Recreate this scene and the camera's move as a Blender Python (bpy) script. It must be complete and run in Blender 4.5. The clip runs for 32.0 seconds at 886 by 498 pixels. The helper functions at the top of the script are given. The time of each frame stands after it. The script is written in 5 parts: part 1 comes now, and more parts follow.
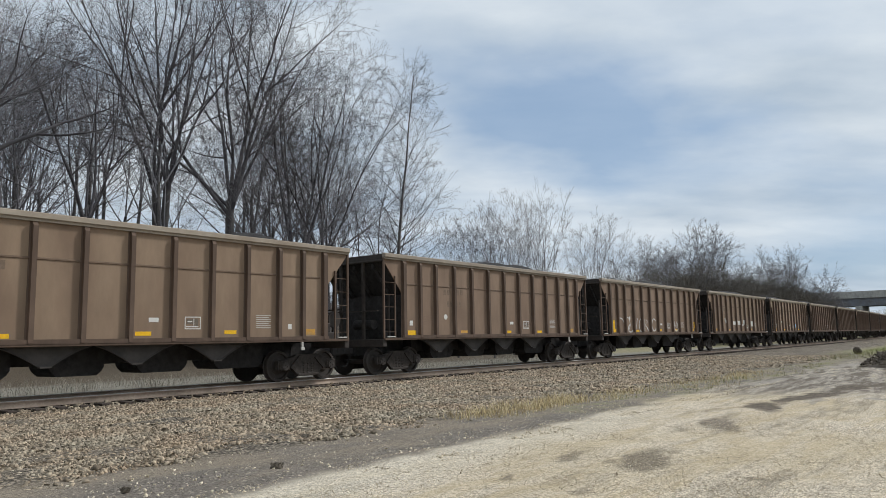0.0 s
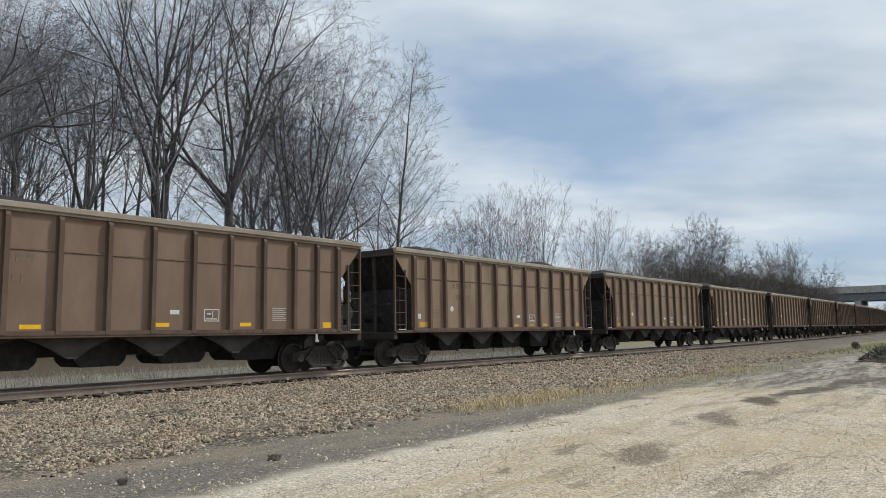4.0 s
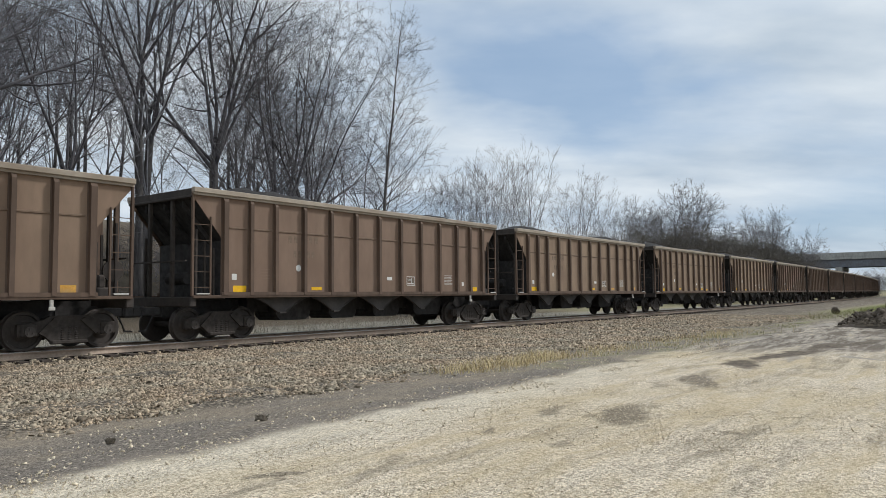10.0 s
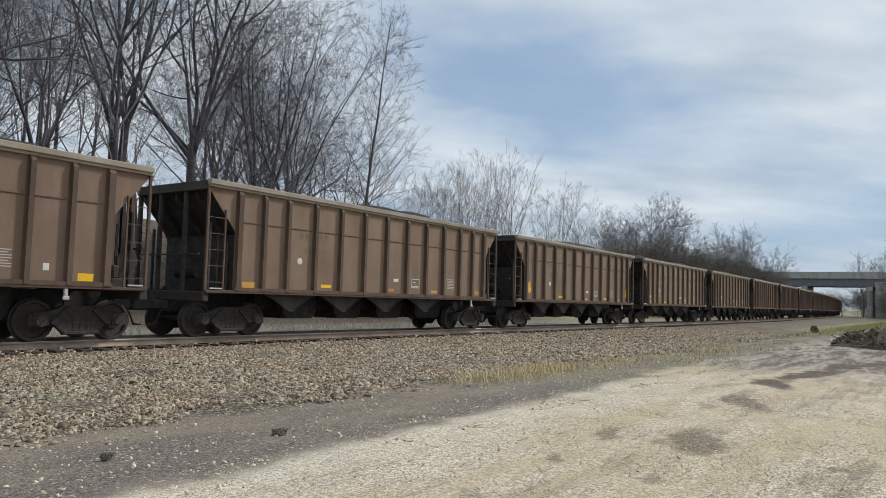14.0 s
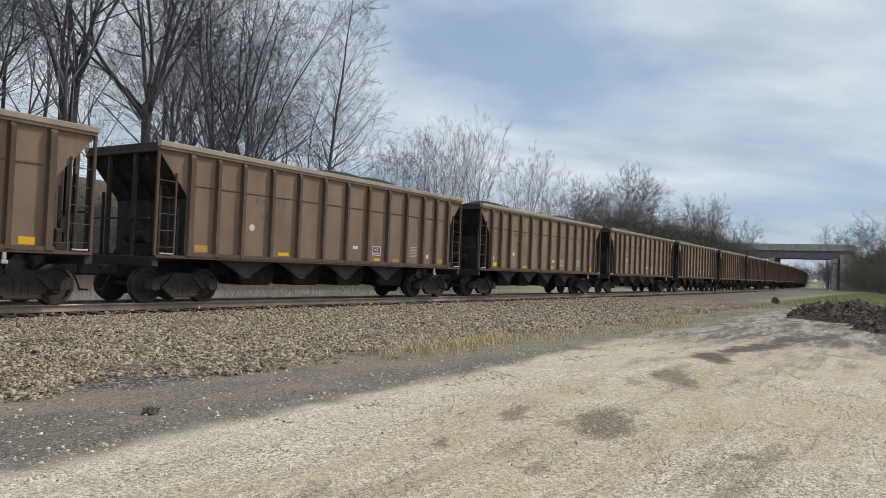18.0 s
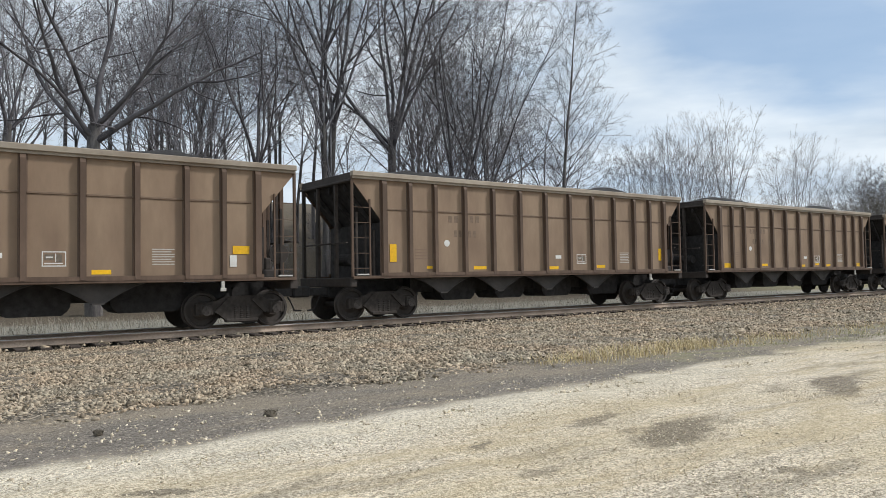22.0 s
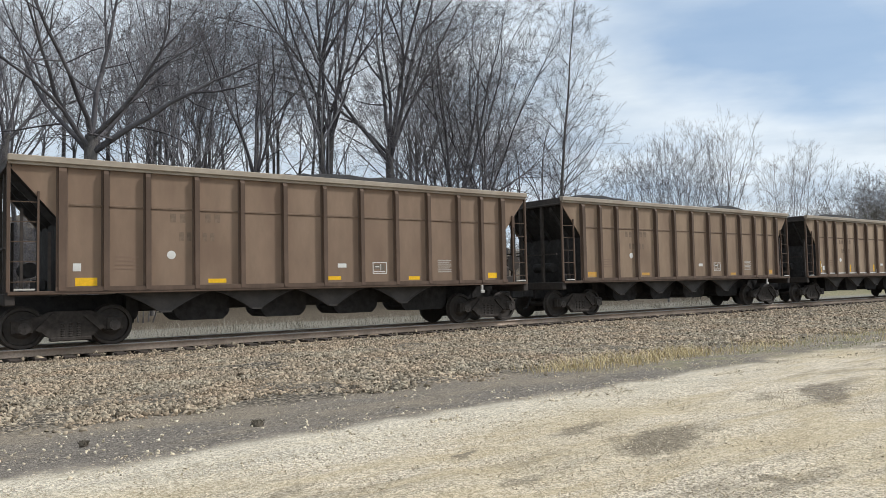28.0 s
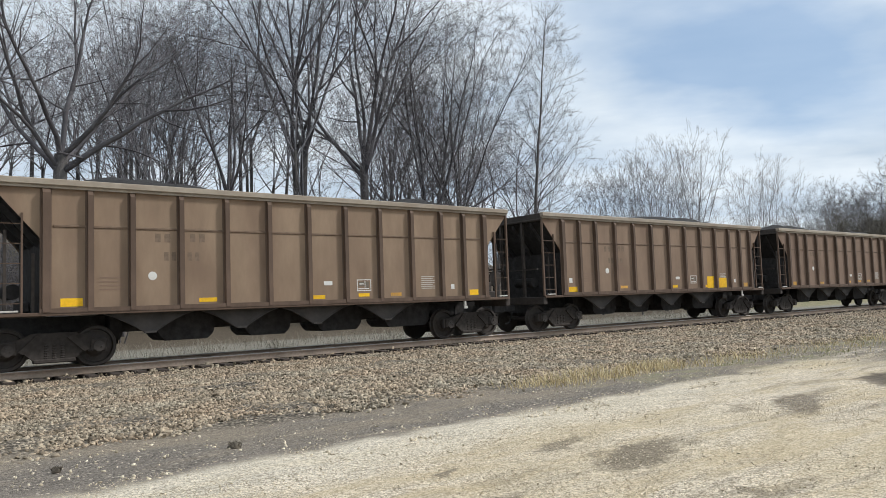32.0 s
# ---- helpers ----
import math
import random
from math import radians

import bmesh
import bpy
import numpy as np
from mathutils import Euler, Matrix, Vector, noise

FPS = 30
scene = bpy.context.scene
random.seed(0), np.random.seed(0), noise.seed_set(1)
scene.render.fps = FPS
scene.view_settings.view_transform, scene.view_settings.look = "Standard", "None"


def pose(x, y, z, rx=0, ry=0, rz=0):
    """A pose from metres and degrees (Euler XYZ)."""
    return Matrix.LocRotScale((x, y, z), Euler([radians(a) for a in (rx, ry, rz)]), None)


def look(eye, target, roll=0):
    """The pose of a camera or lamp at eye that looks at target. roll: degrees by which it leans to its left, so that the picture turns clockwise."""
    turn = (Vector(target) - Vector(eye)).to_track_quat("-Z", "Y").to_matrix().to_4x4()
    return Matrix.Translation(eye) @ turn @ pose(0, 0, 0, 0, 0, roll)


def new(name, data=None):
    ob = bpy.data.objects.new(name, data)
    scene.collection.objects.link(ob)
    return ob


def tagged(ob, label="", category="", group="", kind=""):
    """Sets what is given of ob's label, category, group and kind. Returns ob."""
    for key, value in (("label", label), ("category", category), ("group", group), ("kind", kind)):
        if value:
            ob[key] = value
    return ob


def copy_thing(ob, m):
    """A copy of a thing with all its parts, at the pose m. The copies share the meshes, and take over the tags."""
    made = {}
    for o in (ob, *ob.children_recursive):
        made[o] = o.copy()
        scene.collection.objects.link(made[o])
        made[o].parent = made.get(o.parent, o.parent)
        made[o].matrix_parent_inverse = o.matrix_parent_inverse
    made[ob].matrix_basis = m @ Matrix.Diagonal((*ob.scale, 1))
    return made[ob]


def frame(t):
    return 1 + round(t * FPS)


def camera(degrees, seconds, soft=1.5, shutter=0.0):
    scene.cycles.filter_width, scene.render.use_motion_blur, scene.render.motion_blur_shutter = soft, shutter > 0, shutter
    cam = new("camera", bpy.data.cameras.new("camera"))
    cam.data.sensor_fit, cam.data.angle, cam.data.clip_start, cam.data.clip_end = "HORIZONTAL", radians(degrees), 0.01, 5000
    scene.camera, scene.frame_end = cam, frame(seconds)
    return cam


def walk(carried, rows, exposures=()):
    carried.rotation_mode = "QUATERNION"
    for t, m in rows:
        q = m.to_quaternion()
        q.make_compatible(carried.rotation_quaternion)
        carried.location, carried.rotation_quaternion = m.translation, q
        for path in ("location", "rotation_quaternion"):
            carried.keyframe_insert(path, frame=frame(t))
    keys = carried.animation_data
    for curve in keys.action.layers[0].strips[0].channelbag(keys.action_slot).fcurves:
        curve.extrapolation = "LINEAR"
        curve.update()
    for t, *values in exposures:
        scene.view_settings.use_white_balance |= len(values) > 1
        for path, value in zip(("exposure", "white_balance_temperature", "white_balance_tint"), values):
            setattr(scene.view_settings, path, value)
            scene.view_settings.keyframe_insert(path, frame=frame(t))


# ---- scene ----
cam = camera(62.36, 32.0, soft=0.7)
PATH = [
    (0, pose(0.000, 0.000, 1.239, 97.00, 1.09, -51.62)),
    (0.5, pose(0.001, -0.005, 1.239, 96.86, 1.05, -51.96)),
    (1, pose(0.004, -0.009, 1.239, 96.90, 1.11, -52.18)),
    (1.5, pose(0.004, -0.008, 1.239, 97.16, 1.34, -51.90)),
    (2, pose(0.004, -0.002, 1.239, 97.43, 1.37, -50.99)),
    (2.5, pose(0.007, 0.002, 1.239, 97.57, 1.23, -50.36)),
    (3, pose(0.015, 0.001, 1.239, 97.31, 1.07, -51.02)),
    (3.5, pose(0.021, -0.000, 1.238, 96.71, 0.82, -51.98)),
    (5.5, pose(0.023, 0.009, 1.233, 95.56, 1.26, -50.18)),
    (6, pose(0.022, 0.008, 1.231, 95.15, 1.05, -50.15)),
    (6.5, pose(0.019, 0.009, 1.229, 94.76, 0.85, -50.40)),
    (7, pose(0.014, 0.011, 1.228, 94.48, 0.86, -50.57)),
    (7.5, pose(0.009, 0.015, 1.227, 94.32, 0.99, -50.53)),
    (8, pose(0.007, 0.016, 1.226, 94.20, 1.07, -50.56)),
    (8.5, pose(0.007, 0.013, 1.225, 94.07, 1.15, -51.01)),
    (9, pose(0.009, 0.009, 1.225, 93.99, 1.12, -51.90)),
    (9.5, pose(0.011, 0.005, 1.225, 93.86, 0.92, -52.74)),
    (10, pose(0.016, 0.001, 1.222, 93.67, 0.61, -52.77)),
    (10.5, pose(-0.009, 0.042, 1.219, 93.33, 0.07, -52.09)),
    (11, pose(-0.024, 0.143, 1.207, 93.08, -0.37, -50.99)),
    (11.5, pose(0.037, 0.339, 1.193, 92.81, -0.54, -50.17)),
    (12, pose(0.133, 0.534, 1.188, 92.45, -0.64, -50.13)),
    (12.5, pose(0.229, 0.750, 1.191, 92.16, -0.84, -51.12)),
    (13, pose(0.290, 0.929, 1.182, 92.39, -1.09, -52.22)),
    (13.5, pose(0.336, 1.104, 1.192, 93.18, -1.20, -53.40)),
    (14, pose(0.331, 1.201, 1.198, 94.02, -1.57, -55.34)),
    (14.5, pose(0.331, 1.216, 1.204, 94.79, -2.16, -58.14)),
    (15, pose(0.321, 1.212, 1.201, 94.95, -2.76, -61.26)),
    (15.5, pose(0.328, 1.218, 1.198, 94.37, -3.32, -63.82)),
    (17.5, pose(0.894, 1.070, 1.219, 91.85, -2.39, -59.09)),
    (18, pose(1.211, 0.959, 1.228, 91.56, -2.19, -57.30)),
    (18.5, pose(1.533, 0.831, 1.244, 91.48, -1.95, -54.68)),
    (19, pose(1.793, 0.766, 1.253, 91.37, -1.89, -50.56)),
    (19.5, pose(1.911, 0.569, 1.250, 90.82, -1.49, -40.22)),
    (20, pose(1.974, 0.342, 1.268, 91.03, -0.09, -35.30)),
    (20.5, pose(2.015, 0.118, 1.285, 91.69, 2.04, -36.64)),
    (21, pose(2.145, -0.126, 1.258, 92.12, 1.50, -34.34)),
    (21.5, pose(2.126, -0.402, 1.257, 91.98, 0.94, -35.68)),
    (22, pose(2.149, -0.527, 1.263, 92.13, 0.98, -36.47)),
    (22.5, pose(2.217, -0.601, 1.267, 92.47, 1.34, -35.92)),
    (23, pose(2.223, -0.631, 1.269, 93.49, 1.91, -33.81)),
    (23.5, pose(2.210, -0.646, 1.291, 94.79, 2.35, -31.03)),
    (24, pose(2.197, -0.664, 1.290, 95.62, 2.40, -29.36)),
    (24.5, pose(2.199, -0.670, 1.286, 95.42, 1.72, -30.04)),
    (25, pose(2.203, -0.672, 1.287, 94.98, 0.98, -31.90)),
    (25.5, pose(2.215, -0.679, 1.288, 94.59, 0.57, -33.62)),
    (26, pose(2.215, -0.679, 1.286, 94.05, 0.36, -34.81)),
    (26.5, pose(2.218, -0.679, 1.282, 93.36, 0.34, -35.54)),
    (28.5, pose(2.255, -0.599, 1.261, 92.78, 1.32, -36.51)),
    (29, pose(2.234, -0.615, 1.268, 93.57, 0.58, -36.75)),
    (29.5, pose(2.225, -0.622, 1.274, 94.21, 0.48, -37.17)),
    (30, pose(2.223, -0.650, 1.276, 94.33, 1.39, -37.36)),
    (30.5, pose(2.222, -0.638, 1.287, 94.12, 2.39, -37.41)),
    (31, pose(2.212, -0.629, 1.282, 94.05, 2.42, -37.59)),
    (31.5, pose(2.213, -0.621, 1.281, 94.02, 2.12, -37.96)),
    (32, pose(2.217, -0.614, 1.281, 93.98, 2.00, -38.36)),
]
walk(cam, PATH, exposures=((0, -0.12), (9, -0.08), (12, -0.02), (15, -0.14), (18, -0.13), (20.5, 0.14), (32, 0.14)))

# ---- world and sun ----
SUN_DIR = Vector((0.67, -0.385, 0.64)).normalized()
world = bpy.data.worlds.new("sky")
scene.world = world
world.use_nodes = True


def build_world():
    nt = world.node_tree
    nt.nodes.clear()
    n, l = nt.nodes.new, nt.links.new
    out, bg = n("ShaderNodeOutputWorld"), n("ShaderNodeBackground")
    sky = n("ShaderNodeTexSky")
    sky.sky_type, sky.sun_disc = "NISHITA", False
    sky.sun_elevation = math.asin(SUN_DIR.z)
    sky.sun_rotation = math.atan2(SUN_DIR.x, SUN_DIR.y)
    sky.air_density, sky.dust_density, sky.ozone_density = 1.0, 1.5, 1.5
    tc, sep = n("ShaderNodeTexCoord"), n("ShaderNodeSeparateXYZ")
    l(tc.outputs["Generated"], sep.inputs[0])
    # clouds lie on a flat layer: the direction divided by its height
    add = n("ShaderNodeMath")
    add.operation, add.inputs[1].default_value = "ADD", 0.22
    l(sep.outputs[2], add.inputs[0])
    comb = n("ShaderNodeCombineXYZ")
    for i in range(2):
        d = n("ShaderNodeMath")
        d.operation = "DIVIDE"
        l(sep.outputs[i], d.inputs[0])
        l(add.outputs[0], d.inputs[1])
        l(d.outputs[0], comb.inputs[i])
    wob, wobv = n("ShaderNodeTexNoise"), n("ShaderNodeMix")
    wob.inputs["Scale"].default_value, wob.inputs["Detail"].default_value = 1.3, 5
    l(comb.outputs[0], wob.inputs["Vector"])
    wobv.data_type, wobv.blend_type = "RGBA", "LINEAR_LIGHT"
    wobv.inputs[0].default_value = 0.42
    l(comb.outputs[0], wobv.inputs[6])
    l(wob.outputs["Color"], wobv.inputs[7])
    wobv.clamp_factor = True

    def lobe(cx, cy, sx, sy, turn, inner, outer):
        """An opening in the cloud layer."""
        mp = n("ShaderNodeMapping")
        mp.vector_type = "TEXTURE"
        mp.inputs["Location"].default_value = (cx, cy, 0)
        mp.inputs["Rotation"].default_value = (0, 0, radians(turn))
        mp.inputs["Scale"].default_value = (sx, sy, 1)
        ln, mr = n("ShaderNodeVectorMath"), n("ShaderNodeMapRange")
        ln.operation = "LENGTH"
        l(wobv.outputs[2], mp.inputs[0])
        l(mp.outputs[0], ln.inputs[0])
        mr.interpolation_type = "SMOOTHSTEP"
        mr.inputs[1].default_value, mr.inputs[2].default_value = outer, inner
        l(ln.outputs["Value"], mr.inputs[0])
        return mr.outputs[0]

    def m2(op, a, c):
        x = n("ShaderNodeMath")
        x.operation = op
        for i, v in enumerate((a, c)):
            if isinstance(v, (int, float)):
                x.inputs[i].default_value = v
            else:
                l(v, x.inputs[i])
        return x.outputs[0]

    mp = n("ShaderNodeMapping")
    mp.vector_type = "TEXTURE"
    mp.inputs["Scale"].default_value = (1.35, 0.8, 1.0)
    mp.inputs["Rotation"].default_value = (0, 0, radians(128))
    l(comb.outputs[0], mp.inputs["Vector"])
    n1 = n("ShaderNodeTexNoise")
    n1.inputs["Scale"].default_value, n1.inputs["Detail"].default_value = 1.6, 7
    n1.inputs["Roughness"].default_value = 0.55
    l(mp.outputs[0], n1.inputs["Vector"])
    gap = m2("ADD", m2("MULTIPLY", lobe(1.70, 0.90, 0.70, 0.36, -18, 0.15, 1.2), 1.2), m2("MULTIPLY", lobe(3.25, 0.25, 1.0, 0.5, 8, 0.15, 1.25), 0.8))
    gap = m2("ADD", gap, m2("MULTIPLY", lobe(2.4, 1.6, 0.6, 0.25, 30, 0.2, 1.3), 0.35))
    cover = m2("SUBTRACT", m2("ADD", 0.93, m2("MULTIPLY", m2("SUBTRACT", n1.outputs[0], 0.5), 1.7)), gap)
    ramp = n("ShaderNodeMapRange")
    ramp.inputs[1].default_value, ramp.inputs[2].default_value = 0.0, 1.0
    ramp.inputs[3].default_value, ramp.inputs[4].default_value = 0.32, 1.0
    l(cover, ramp.inputs[0])
    n2 = n("ShaderNodeTexNoise")
    n2.inputs["Scale"].default_value, n2.inputs["Detail"].default_value = 2.0, 6
    l(mp.outputs[0], n2.inputs["Vector"])
    tone = n("ShaderNodeValToRGB")
    tone.color_ramp.elements[0].position, tone.color_ramp.elements[0].color = 0.32, (0.505, 0.605, 0.715, 1)
    tone.color_ramp.elements[1].position, tone.color_ramp.elements[1].color = 0.62, (0.775, 0.85, 0.915, 1)
    l(n2.outputs[0], tone.inputs[0])
    dim = n("ShaderNodeMix")
    dim.data_type, dim.blend_type = "RGBA", "MULTIPLY"
    dim.inputs[0].default_value = 1
    l(sky.outputs[0], dim.inputs[6])
    dim.inputs[7].default_value = (0.092, 0.105, 0.112, 1)
    clear = n("ShaderNodeMix")
    clear.data_type = "RGBA"
    clear.inputs[0].default_value = 0.65
    l(dim.outputs[2], clear.inputs[6])
    clear.inputs[7].default_value = (0.18, 0.345, 0.60, 1)
    mix = n("ShaderNodeMix")
    mix.data_type = "RGBA"
    l(ramp.outputs[0], mix.inputs[0])
    l(clear.outputs[2], mix.inputs[6])
    l(tone.outputs[0], mix.inputs[7])
    l(mix.outputs[2], bg.inputs[0])
    bg.inputs[1].default_value = 1.0
    l(bg.outputs[0], out.inputs[0])


build_world()
sun = new("sun", bpy.data.lights.new("sun", "SUN"))
sun.data.energy, sun.data.angle, sun.data.color = 2.55, radians(6), (1.0, 0.97, 0.94)
sun.matrix_world = look((0, 0, 60), Vector((0, 0, 60)) - SUN_DIR)


# ---- materials ----
def material(name, base, rough=0.8, metal=0.0, bump=0.0, scale=8.0, vary=0.25, stain=None, stain_scale=1.2,
             stain_amount=0.5, stretch=(1, 1, 1), random=0.0, spec=0.4, world_space=False):
    """A surface of one colour with fine grain, larger stains and fine relief."""
    m = bpy.data.materials.new(name)
    m.use_nodes = True
    nt = m.node_tree
    n, l = nt.nodes.new, nt.links.new
    b = nt.nodes["Principled BSDF"]
    b.inputs["Roughness"].default_value, b.inputs["Metallic"].default_value = rough, metal
    b.inputs["Specular IOR Level"].default_value = spec
    tc, mp = n("ShaderNodeTexCoord"), n("ShaderNodeMapping")
    mp.inputs["Scale"].default_value = stretch
    if world_space:
        geo = n("ShaderNodeNewGeometry")
        l(geo.outputs["Position"], mp.inputs["Vector"])
    else:
        l(tc.outputs["Object"], mp.inputs["Vector"])
    n1, n2 = n("ShaderNodeTexNoise"), n("ShaderNodeTexNoise")
    n1.inputs["Scale"].default_value, n1.inputs["Detail"].default_value = scale, 6
    n1.inputs["Roughness"].default_value = 0.65
    n2.inputs["Scale"].default_value, n2.inputs["Detail"].default_value = stain_scale, 5
    l(mp.outputs[0], n1.inputs["Vector"])
    l(mp.outputs[0], n2.inputs["Vector"])
    r1 = n("ShaderNodeValToRGB")
    lo, hi = [tuple(min(1, c * k) for c in base) + (1,) for k in (1 - vary, 1 + vary)]
    r1.color_ramp.elements[0].position, r1.color_ramp.elements[0].color = 0.3, lo
    r1.color_ramp.elements[1].position, r1.color_ramp.elements[1].color = 0.7, hi
    l(n1.outputs[0], r1.inputs[0])
    col = r1.outputs[0]
    if stain:
        r2, mx = n("ShaderNodeValToRGB"), n("ShaderNodeMix")
        r2.color_ramp.elements[0].position, r2.color_ramp.elements[0].color = 0.42, (0, 0, 0, 1)
        r2.color_ramp.elements[1].position, r2.color_ramp.elements[1].color = 0.68, (stain_amount,) * 3 + (1,)
        l(n2.outputs[0], r2.inputs[0])
        mx.data_type = "RGBA"
        l(r2.outputs[0], mx.inputs[0])
        l(col, mx.inputs[6])
        mx.inputs[7].default_value = tuple(stain) + (1,)
        col = mx.outputs[2]
    if random:
        oi, hs, mr = n("ShaderNodeObjectInfo"), n("ShaderNodeHueSaturation"), n("ShaderNodeMapRange")
        mr.inputs[3].default_value, mr.inputs[4].default_value = 1 - random, 1 + random
        l(oi.outputs["Random"], mr.inputs[0])
        l(mr.outputs[0], hs.inputs["Value"])
        l(col, hs.inputs["Color"])
        col = hs.outputs[0]
    l(col, b.inputs["Base Color"])
    if bump:
        bp = n("ShaderNodeBump")
        bp.inputs["Strength"].default_value, bp.inputs["Distance"].default_value = bump, 0.02
        l(n1.outputs[0], bp.inputs["Height"])
        l(bp.outputs[0], b.inputs["Normal"])
    return m


def island_material(name, c_dark, c_light, rough=0.9, scale=40, tint=None):
    """For joined stones and twigs: each island takes its own shade between two colours."""
    m = bpy.data.materials.new(name)
    m.use_nodes = True
    nt = m.node_tree
    n, l = nt.nodes.new, nt.links.new
    b = nt.nodes["Principled BSDF"]
    b.inputs["Roughness"].default_value, b.inputs["Specular IOR Level"].default_value = rough, 0.25
    geo, ramp = n("ShaderNodeNewGeometry"), n("ShaderNodeValToRGB")
    ramp.color_ramp.elements[0].color, ramp.color_ramp.elements[1].color = c_dark + (1,), c_light + (1,)
    l(geo.outputs["Random Per Island"], ramp.inputs[0])
    nz, mx = n("ShaderNodeTexNoise"), n("ShaderNodeMix")
    nz.inputs["Scale"].default_value, nz.inputs["Detail"].default_value = scale, 3
    l(geo.outputs["Position"], nz.inputs["Vector"])
    mx.data_type, mx.blend_type = "RGBA", "OVERLAY"
    mx.inputs[0].default_value = 0.5
    l(ramp.outputs[0], mx.inputs[6])
    l(nz.outputs[0], mx.inputs[7])
    col = mx.outputs[2]
    if tint:
        big, tr, tm = n("ShaderNodeTexNoise"), n("ShaderNodeValToRGB"), n("ShaderNodeMix")
        big.inputs["Scale"].default_value, big.inputs["Detail"].default_value = 0.7, 5
        l(geo.outputs["Position"], big.inputs["Vector"])
        tr.color_ramp.elements[0].position, tr.color_ramp.elements[0].color = 0.36, tint[0] + (1,)
        tr.color_ramp.elements[1].position, tr.color_ramp.elements[1].color = 0.64, tint[1] + (1,)
        l(big.outputs[0], tr.inputs[0])
        tm.data_type, tm.blend_type = "RGBA", "MULTIPLY"
        tm.inputs[0].default_value = 1
        l(col, tm.inputs[6])
        l(tr.outputs[0], tm.inputs[7])
        col = tm.outputs[2]
    l(col, b.inputs["Base Color"])
    return m


# damp spots on the lot: place, half sizes, turn, strength
DAMP_SPOTS = ((7.15, 3.10, 0.75, 0.30, 12, 0.95), (7.0, 3.85, 0.45, 0.14, 10, 0.8), (5.66, 3.77, 0.20, 0.09, 5, 0.95), (3.38, 4.02, 0.20, 0.10, 0, 1.0),
              (4.0, 3.6, 0.5, 0.10, 20, 0.5), (6.65, 1.98, 0.18, 0.08, 10, 0.8), (9.8, 4.5, 0.35, 0.08, 5, 0.6), (9.6, 3.7, 0.5, 0.10, 10, 0.6),
              (5.5, 2.95, 0.22, 0.08, 15, 0.6), 
              (12.0, 1.2, 0.5, 0.15, 0, 0.5))

# mud and slurry further along the lot
MUD_SPOTS = ((10.4, 3.4, 0.9, 0.24, 20, 0.75, "mud"), (13.2, 3.6, 0.95, 0.36, 20, 1.0, "mud"), (15.6, 3.35, 1.9, 0.34, -8, 1.0, "mud"), (18.8, 2.9, 2.2, 0.34, -14, 1.0, "mud"),
             (14.3, 3.05, 0.9, 0.10, 5, 0.7, "slurry"), (15.05, 2.1, 0.35, 0.45, 0, 0.9, "slurry"), (17.0, 1.2, 1.2, 0.3, -10, 0.7, "mud"), (20.5, 5.3, 2.2, 0.22, -3, 0.9, "slurry"), (30, 5.5, 5.0, 0.35, -8, 0.9, "slurry"))


